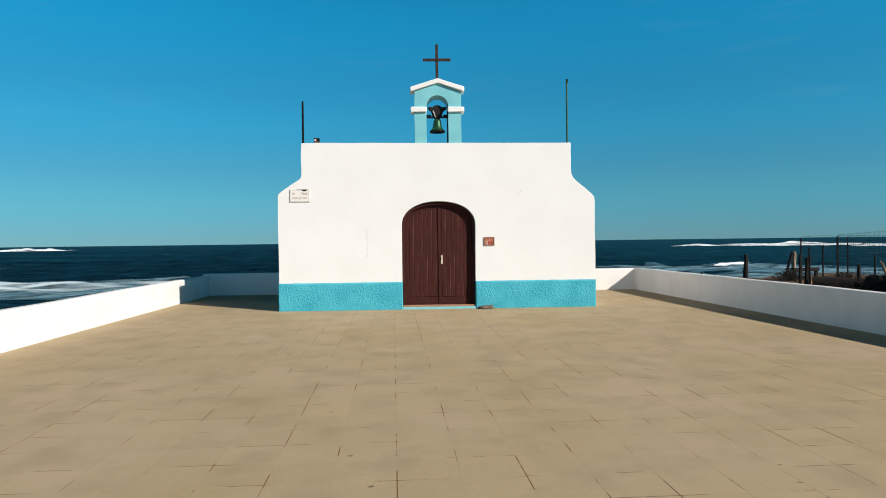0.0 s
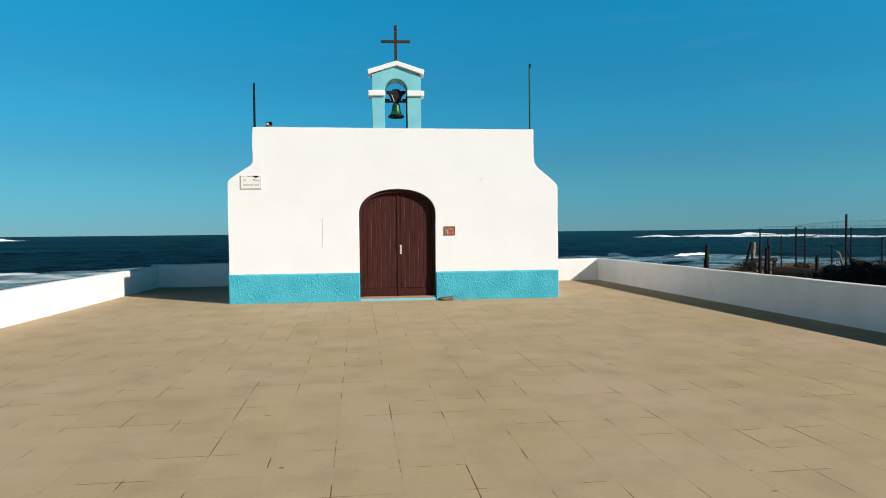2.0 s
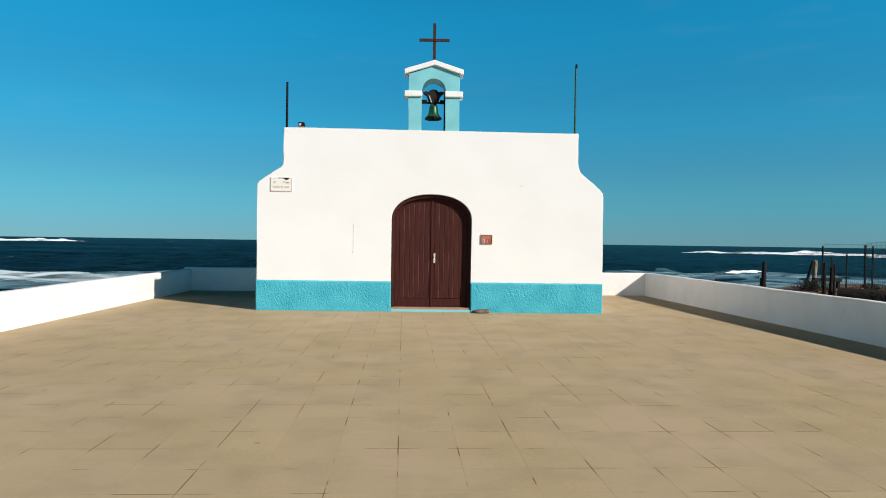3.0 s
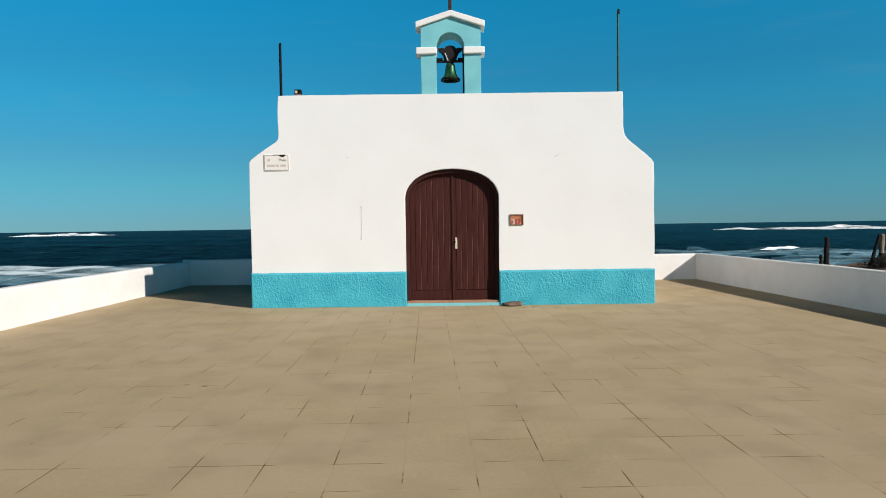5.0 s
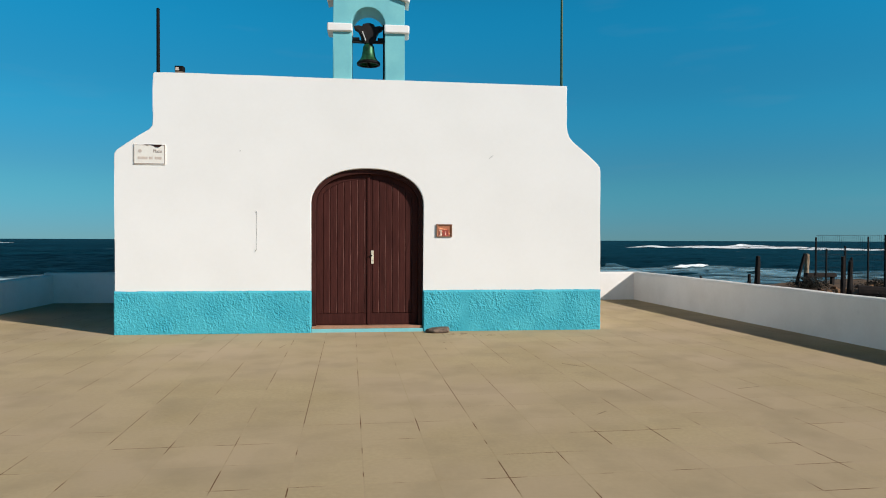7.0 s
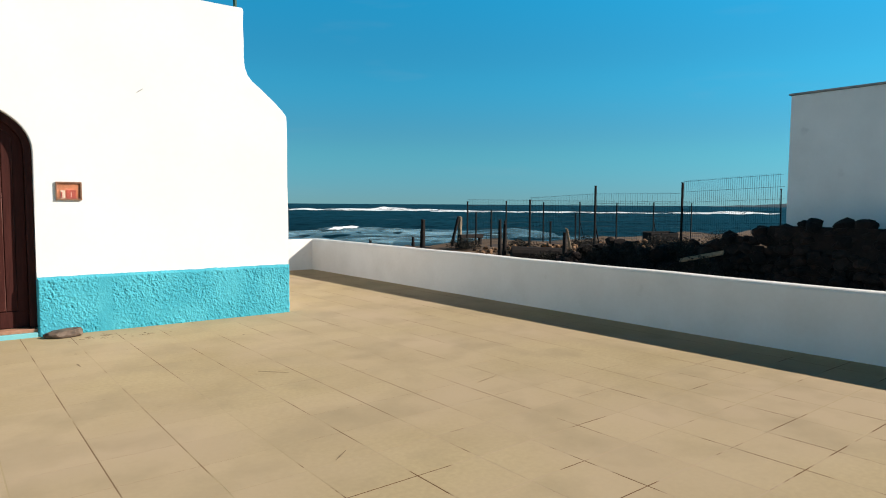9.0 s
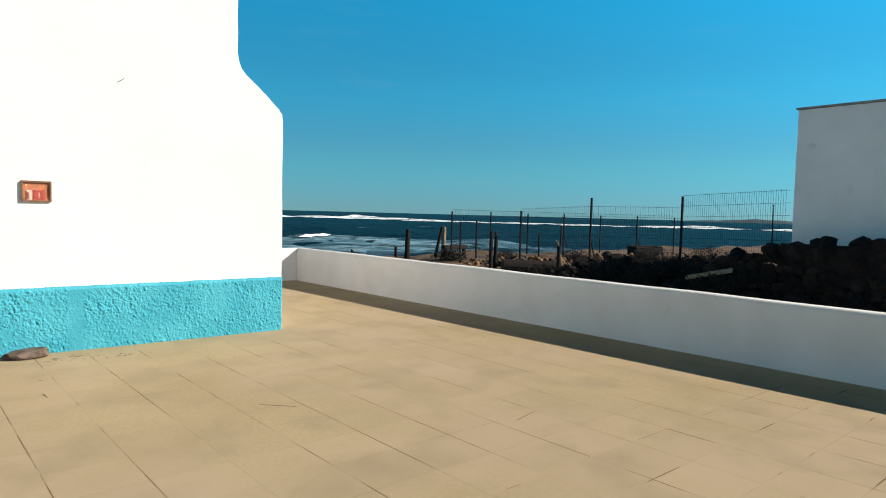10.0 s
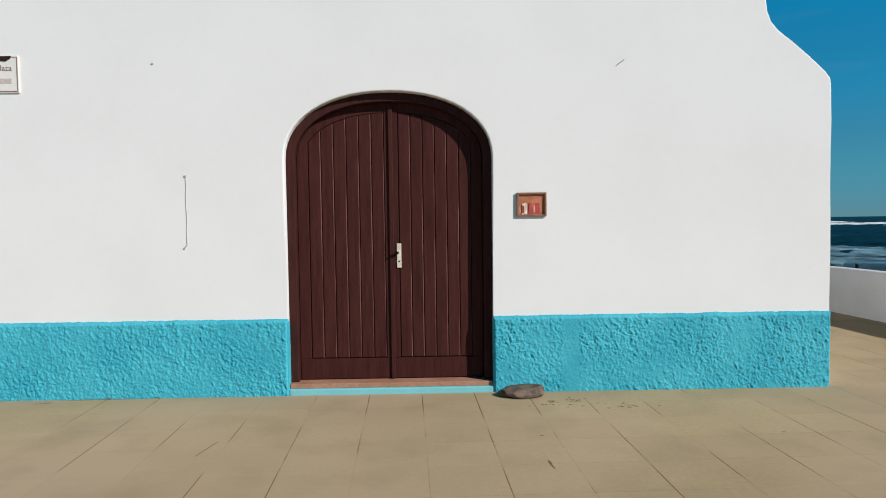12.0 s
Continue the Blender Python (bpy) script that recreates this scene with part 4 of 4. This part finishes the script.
def shrub(x, y, r, h, seed, label="low dark dry shrub on the dirt"):
    """A ragged bush: short stems under many small leaf blades."""
    rnd = random.Random(seed)
    ob = thing("shrub", label, "shrub", (x, y, -0.05), group="shrubs on the dirt")
    st = bmesh.new()
    bl = bmesh.new()
    for k in range(16):
        a, q = rnd.uniform(0, 6.3), rnd.uniform(0.2, 0.9) * r
        tip = (math.cos(a) * q, math.sin(a) * q, h * rnd.uniform(0.6, 1.0))
        add_rod(st, (math.cos(a) * 0.05, math.sin(a) * 0.05, 0), tip, 0.014, 0.004, 5)
    for k in range(1500):
        a, q, e = rnd.uniform(0, 6.3), r * math.sqrt(rnd.random()), rnd.random()
        lump = 0.75 + 0.35 * math.sin(3 * a + seed) + 0.2 * math.sin(7 * a)
        c = Vector((math.cos(a) * q * lump, math.sin(a) * q * lump, 0.04 + h * e * math.sqrt(max(0.05, 1 - (q / r) ** 2))))
        d = Vector((rnd.gauss(0, 1), rnd.gauss(0, 1), rnd.gauss(0.5, 0.7))).normalized() * rnd.uniform(0.04, 0.10)
        s = d.orthogonal().normalized() * 0.014
        bl.faces.new([bl.verts.new(c - s), bl.verts.new(c + s), bl.verts.new(c + d)])
    part("branching", st, POST_WOOD, ob)
    part("foliage", bl, SHRUB, ob)
    return ob


for k, (x, y, r, h) in enumerate(((12.2, 15.2, 0.8, 0.75), (13.6, 16.4, 0.9, 0.6), (14.6, 16.9, 0.8, 0.55), (12.9, 18.3, 0.7, 0.35), (15.2, 18.6, 0.7, 0.5), (11.6, 13.3, 0.7, 0.6),
                                  (13.0, 14.6, 0.9, 0.8), (13.9, 15.1, 0.8, 0.7), (12.6, 16.2, 0.8, 0.6), (13.2, 17.2, 0.7, 0.5), (14.3, 17.7, 0.6, 0.45), (15.3, 16.2, 0.9, 0.6), (14.7, 23.9, 0.6, 0.4), (16.0, 22.6, 0.7, 0.35), (18.4, 21.8, 0.8, 0.45), (21.0, 20.6, 0.9, 0.5), (24.0, 20.0, 1.0, 0.6), (15.0, 15.9, 0.9, 0.72), (15.6, 15.0, 1.0, 0.75), (16.4, 16.9, 1.0, 0.62), (17.4, 16.0, 1.1, 0.62), (15.9, 18.0, 0.9, 0.5))):
    shrub(x, y, r, h + (0.04 if y < 18 else 0.0), 40 + k)


def fence_post(fence, x, y, top, lean=0.0, name="post"):
    ob = part(name, box(-0.025, 0.025, -0.02, 0.02, 0, top + 0.1, bevel=0.006), BLACK_METAL, fence)
    ob.location = (x, y, -0.1)
    part("cap", box(-0.029, 0.029, -0.024, 0.024, top + 0.1, top + 0.115, bevel=0.004), BLACK_METAL, ob)
    if lean:
        part("brace", add_rod(bmesh.new(), (0.02, 0, top * 0.55), (0.02 + lean, 0, 0.05), 0.016, sides=6), BLACK_METAL, ob)
    return ob


def mesh_panel(fence, a, b, z0, z1, pitch=0.06, rows=8, wire=0.0022, rise=0.0):
    """Upright wires and horizontal folds between two posts."""
    a, b = Vector((*a, 0)), Vector((*b, 0))
    d = (b - a).normalized()
    n = int((b - a).length / pitch)
    up, fl = bmesh.new(), bmesh.new()
    for k in range(1, n):
        q = d * pitch * k
        add_rod(up, q + Vector((0, 0, z0)), q + Vector((0, 0, z1 + 0.03 + rise * k / n)), wire, sides=4)
    for k in range(rows + 1):
        z = z0 + (z1 - z0) * k / rows
        add_rod(fl, Vector((0, 0, z)), b - a + Vector((0, 0, z + rise * k / rows)), wire * 1.15, sides=4)
    ob = part("mesh_panel", up, WIRE, fence, "dark welded wire mesh")
    ob.location = a
    part("cross_wire_grid", fl, WIRE, ob)
    return ob


near_fence = thing("wire_fence", "tall dark metal posts with a wire mesh panel beside the house", "fence", group="wire fences")
fence_post(near_fence, 13.83, 17.6, 1.96, 0.35)
fence_post(near_fence, 14.42, 15.55, 2.01)
mesh_panel(near_fence, (14.42, 15.55), (14.41, 13.25), 0.15, 2.04, 0.048, wire=0.0024, rise=0.10)
fence_post(near_fence, 14.05, 20.15, 1.62)
mesh_panel(near_fence, (13.83, 17.6), (14.42, 15.55), 0.10, 1.77, 0.06, 7, wire=0.0021)
mesh_panel(near_fence, (14.05, 20.15), (13.83, 17.6), 0.05, 1.68, 0.06, 7, wire=0.0021, rise=0.09)
far_fence = thing("wire_fence", "long dark wire mesh fence along the beach", "fence", group="wire fences")
far_posts = [(16.3, 25.8), (18.4, 25.95), (20.5, 25.95), (22.35, 25.6), (24.2, 25.1), (25.9, 24.4), (27.6, 23.6)]
for k, (x, y) in enumerate(far_posts):
    fence_post(far_fence, x, y, 1.58 + 0.03 * (k % 2), 0.3 if k in (3, 5) else 0.0)
for k, (a, b) in enumerate(zip(far_posts, far_posts[1:])):
    mesh_panel(far_fence, a, b, 0.1, 1.66, 0.085, 7, wire=0.0034)
for x, y, top in ((16.43, 25.45, 1.18), (16.5, 24.66, 1.28), (16.3, 21.5, 0.94), (20.3, 24.0, 1.15)):
    fence_post(far_fence, x, y, top, name="short_post")
mast = thing("lamp_mast", "slim dark mast standing behind the fence", "mast", (20.3, 16.1, -0.1))
part("shaft", add_rod(bmesh.new(), (0, 0, 0), (-0.08, 0, 2.1), 0.026, 0.016), BLACK_METAL, mast)
part("arm", add_rod(bmesh.new(), (-0.14, 0, 2.08), (-0.03, 0, 2.08), 0.012, 0.012), BLACK_METAL, mast)


def wooden_post(x, y, top, r, seed, mat, label, lean=(0, 0)):
    rnd = random.Random(seed)
    bm = bmesh.new()
    rings = []
    for k in range(9):
        z = -0.15 + (top + 0.15) * k / 8
        rr = r * (1.1 - 0.25 * k / 8) * rnd.uniform(0.92, 1.08)
        cx, cy = lean[0] * k / 8 + rnd.uniform(-0.006, 0.006), lean[1] * k / 8
        rings.append([bm.verts.new((cx + rr * math.cos(2 * math.pi * j / 9) * rnd.uniform(0.9, 1.1), cy + rr * math.sin(2 * math.pi * j / 9), z + (rnd.uniform(-0.03, 0.03) if k == 8 else 0))) for j in range(9)])
    for p, q in zip(rings, rings[1:]):
        for j in range(9):
            bm.faces.new((p[j], p[(j + 1) % 9], q[(j + 1) % 9], q[j]))
    bm.faces.new(rings[-1])
    bm.faces.new(list(reversed(rings[0])))
    ob = solid("wooden_post", bm, mat, label, "post", group="old wooden posts")
    ob.location = (x, y, 0)
    return ob


wooden_post(13.09, 24.15, 0.97, 0.085, 1, POST_WOOD, "thick dark weathered wooden post", (0.02, 0))
wooden_post(12.56, 19.75, 1.08, 0.05, 2, POST_WOOD, "thin dark wooden post in the dirt")
wooden_post(12.82, 19.87, 0.96, 0.055, 3, POST_WOOD, "thin dark wooden post in the dirt", (0.03, 0))
wooden_post(13.15, 20.2, 1.05, 0.035, 4, POST_WOOD, "thin dark wooden post in the dirt")
wooden_post(13.35, 18.16, 0.78, 0.055, 5, POST_WOOD, "short dark wooden post in the dirt")
wooden_post(16.15, 26.1, 1.0, 0.085, 6, DRIFT, "bleached leaning driftwood plank on the sand", (0.12, 0.1))
wooden_post(15.85, 26.2, 1.0, 0.06, 7, POST_WOOD, "dark leaning wooden prop", (0.32, 0.0))
wooden_post(15.82, 20.1, 0.80, 0.045, 8, DRIFT, "pale leaning wooden plank in the dirt", (-0.42, -0.12))
wooden_post(12.2, 26.0, 0.24, 0.05, 9, POST_WOOD, "short dark stump near the shore")
wooden_post(14.1, 26.2, 0.30, 0.06, 10, POST_WOOD, "short dark stump near the shore")
bench = thing("beam_bench", "dark rough beam resting on short legs", "bench", (16.55, 25.9, 0))
bb2 = box(-0.55, 0.55, -0.10, 0.10, 0.20, 0.34, bevel=0.02)
wobble(bb2, 0.02, 4)
part("beam", bb2, POST_WOOD, bench)
for xx in (-0.45, 0.45):
    part("leg", box(xx - 0.05, xx + 0.05, -0.06, 0.06, -0.15, 0.21, bevel=0.01), POST_WOOD, bench)

crate = thing("old_crate", "low dark weathered crate beyond the fence", "crate", (23.7, 22.5, -0.05), turn=-18)
part("back_board", box(-0.65, 0.65, 0.25, 0.29, 0, 0.48, bevel=0.01), POST_WOOD, crate)
part("front_board", box(-0.65, 0.65, -0.29, -0.25, 0, 0.42, bevel=0.01), POST_WOOD, crate)
for xx in (-0.65, 0.61):
    part("side_board", box(xx, xx + 0.04, -0.25, 0.25, 0, 0.45, bevel=0.01), POST_WOOD, crate)
log = bmesh.new()
add_rod(log, (-0.75, 0, 0.16), (0.75, 0.1, 0.14), 0.21, 0.19, 14)
wobble(log, 0.03, 3)
lg = solid("fallen_log", log, POST_WOOD, "thick dark log lying on the dirt", "log")
lg.location = (13.5, 19.2, 0)
lg.rotation_euler = (0, 0, radians(-35))


def dirt_mark(x, y, length, width, turn, seed):
    """A thin ragged crust of dried dirt on the tiles."""
    rnd = random.Random(seed)
    bm = bmesh.new()
    n = 14
    vs = [bm.verts.new((math.cos(2 * math.pi * k / n) * length / 2 * rnd.uniform(0.6, 1.1), math.sin(2 * math.pi * k / n) * width / 2 * rnd.uniform(0.4, 1.2), 0.0016)) for k in range(n)]
    top = bm.faces.new(vs)
    ext = bmesh.ops.extrude_face_region(bm, geom=[top])
    for g in ext["geom"]:
        if isinstance(g, bmesh.types.BMVert):
            g.co.z = 0.0004
    ob = solid("dirt_mark", bm, DIRT, "dark dried dirt mark on the floor tiles", "stain", group="dirt marks on the tiles")
    ob.location, ob.rotation_euler = (x, y, 0), (0, 0, radians(turn))


for k, (x, y, ln, wd, tn) in enumerate(((-0.245, 13.96, 0.34, 0.016, 78), (1.97, 13.61, 0.19, 0.018, 95),
                                        (2.0, 14.12, 0.03, 0.02, 0), (3.67, 14.1, 0.03, 0.02, 0), (-2.0, 15.13, 0.16, 0.015, 5), (-1.51, 9.27, 0.07, 0.05, 0), (-1.71, 9.33, 0.06, 0.04, 0),
                                        (0.07, 4.17, 0.06, 0.04, 0), (-0.13, 4.79, 0.05, 0.03, 0), (-0.45, 6.07, 0.06, 0.03, 0), (2.97, 4.37, 0.03, 0.02, 0), (2.92, 4.04, 0.05, 0.015, 0),
                                        (2.94, 10.33, 0.22, 0.012, 40), (3.35, 12.35, 0.36, 0.012, -45), (4.75, 11.1, 0.3, 0.012, 15))):
    dirt_mark(x, y, ln, wd, tn, 200 + k)


def specks(count, seed, spots, label):
    """Loose crumbs of earth strewn thinly round a few places on the tiles."""
    rnd = random.Random(seed)
    bm = bmesh.new()
    for k in range(count):
        cx, cy, sx, sy = rnd.choice(spots)
        x, y, r = rnd.gauss(cx, sx), rnd.gauss(cy, sy), rnd.uniform(0.003, 0.011)
        n, turn = 6, rnd.uniform(0, 6.3)
        low, high = [], []
        for j in range(n):
            a = turn + 2 * math.pi * j / n
            q = r * rnd.uniform(0.6, 1.2)
            low.append(bm.verts.new((x + math.cos(a) * q * 1.9, y + math.sin(a) * q, 0.0003)))
            high.append(bm.verts.new((x + math.cos(a) * q * 1.3, y + math.sin(a) * q * 0.7, r * 0.35)))
        bm.faces.new(high)
        for j in range(n):
            bm.faces.new((low[j], low[(j + 1) % n], high[(j + 1) % n], high[j]))
    return solid("earth_crumbs", bm, DIRT, label, "dirt", kind="stuff")


specks(70, 71, ((2.42, 14.95, 0.05, 0.03), (2.42, 14.95, 0.05, 0.03), (2.22, 14.93, 0.02, 0.02), (2.62, 14.84, 0.14, 0.04), (2.80, 14.76, 0.10, 0.03), (2.25, 14.83, 0.10, 0.03)), "dark crumbs of dried earth strewn by the stone")

# ---- terrace floor, last: bed, single tiles, the rest of the field ----
floor = thing("floor", "sand-coloured square floor tiles with worn joints", "floor", kind="structure")
SANDED = 10.3    # from here to the chapel the joints are filled with blown sand


def joint_bed(y0, y1, mat, label):
    bm = bmesh.new()
    top = [bm.verts.new((x, y, -0.0004)) for x, y in ((left_face(y0) - 0.02, y0), (right_face(y0) + 0.02, y0), (right_face(y1) + 0.02, y1), (left_face(y1) - 0.02, y1))]
    low = [bm.verts.new((v.co.x, v.co.y, -0.3)) for v in top]
    bm.faces.new(top)
    bm.faces.new(low[::-1])
    for k in range(4):
        bm.faces.new((top[k], low[k], low[(k + 1) % 4], top[(k + 1) % 4]))
    bmesh.ops.recalc_face_normals(bm, faces=bm.faces[:])
    part("bed", bm, mat, floor, label)


joint_bed(TB, SANDED, GROUT, "sandy grout bed with dark worn joints")
joint_bed(SANDED, BACK, GROUT_SANDED, "grout bed filled with blown sand")
PU, PV, GAP = 0.447, 0.4225, 0.0038
U, V = Vector((1, 0.024)), Vector((-0.039, 1))
ORIGIN = Vector((0.21, 5.11))


def tile_mesh(name, cross):
    bm = bmesh.new()
    rings = []
    for g, h, z in ((GAP, cross, -0.012), (GAP, cross, -0.0003), (GAP + 0.0004, cross + 0.0004, 0.0)):
        ring = []
        for sx, sy in ((-1, -1), (1, -1), (1, 1), (-1, 1)):
            q = U * sx * (PU / 2 - g) + V * sy * (PV / 2 - h)
            ring.append(bm.verts.new((q.x, q.y, z)))
        rings.append(ring)
    for a, b in zip(rings, rings[1:]):
        for k in range(4):
            bm.faces.new((a[k], a[(k + 1) % 4], b[(k + 1) % 4], b[k]))
    bm.faces.new(rings[-1])
    return mesh_of(bm, name, TILE)


CROSS = 0.0010    # cross joints all but closed with sand near the chapel
TILE_ME, TILE_SANDED = tile_mesh("tile", GAP), tile_mesh("tile", CROSS)
rest_v, rest_f = [], []
trng = random.Random(5)
for i in range(-18, 22):
    for j in range(-28, 40):
        c = ORIGIN + U * PU * (i + 0.5) + V * PV * (j + 0.5)
        if not (left_face(c.y) - PU / 2 < c.x < right_face(c.y) + PU / 2 and TB - PV / 2 < c.y < BACK + PV / 2):
            continue
        if X0 + 0.1 < c.x < X1 - 0.1 and FRONT + 0.15 < c.y < 19:
            continue
        dz = trng.uniform(-0.0001, 0.0001)
        if -2.0 < c.x < 4.1 and 4.1 < c.y < 13.2:
            ob = new("tile", TILE_SANDED if c.y > SANDED else TILE_ME)
            ob.parent = floor
            ob.matrix_basis = pose(c.x, c.y, dz, trng.uniform(-0.02, 0.02), trng.uniform(-0.02, 0.02), 0)
        else:
            base = len(rest_v)
            for d, z in ((0.0, -0.012), (0.0, -0.0003), (0.0004, 0.0)):
                g, h = GAP + d, (CROSS if c.y > SANDED else GAP) + d
                for sx, sy in ((-1, -1), (1, -1), (1, 1), (-1, 1)):
                    p = c + U * sx * (PU / 2 - g) + V * sy * (PV / 2 - h)
                    rest_v.append((min(max(p.x, left_face(p.y) - 0.05), right_face(p.y) + 0.05), min(max(p.y, TB - 0.05), BACK + 0.05), z + dz))
            for r in (0, 4):
                for k in range(4):
                    rest_f.append((base + r + k, base + r + (k + 1) % 4, base + r + 4 + (k + 1) % 4, base + r + 4 + k))
            rest_f.append((base + 8, base + 9, base + 10, base + 11))
rme = bpy.data.meshes.new("tile_field")
rme.from_pydata(rest_v, [], rest_f)
rme.materials.append(TILE_REST)
field = new("tile_field", rme)
field.parent = floor
tagged(field, kind="stuff")
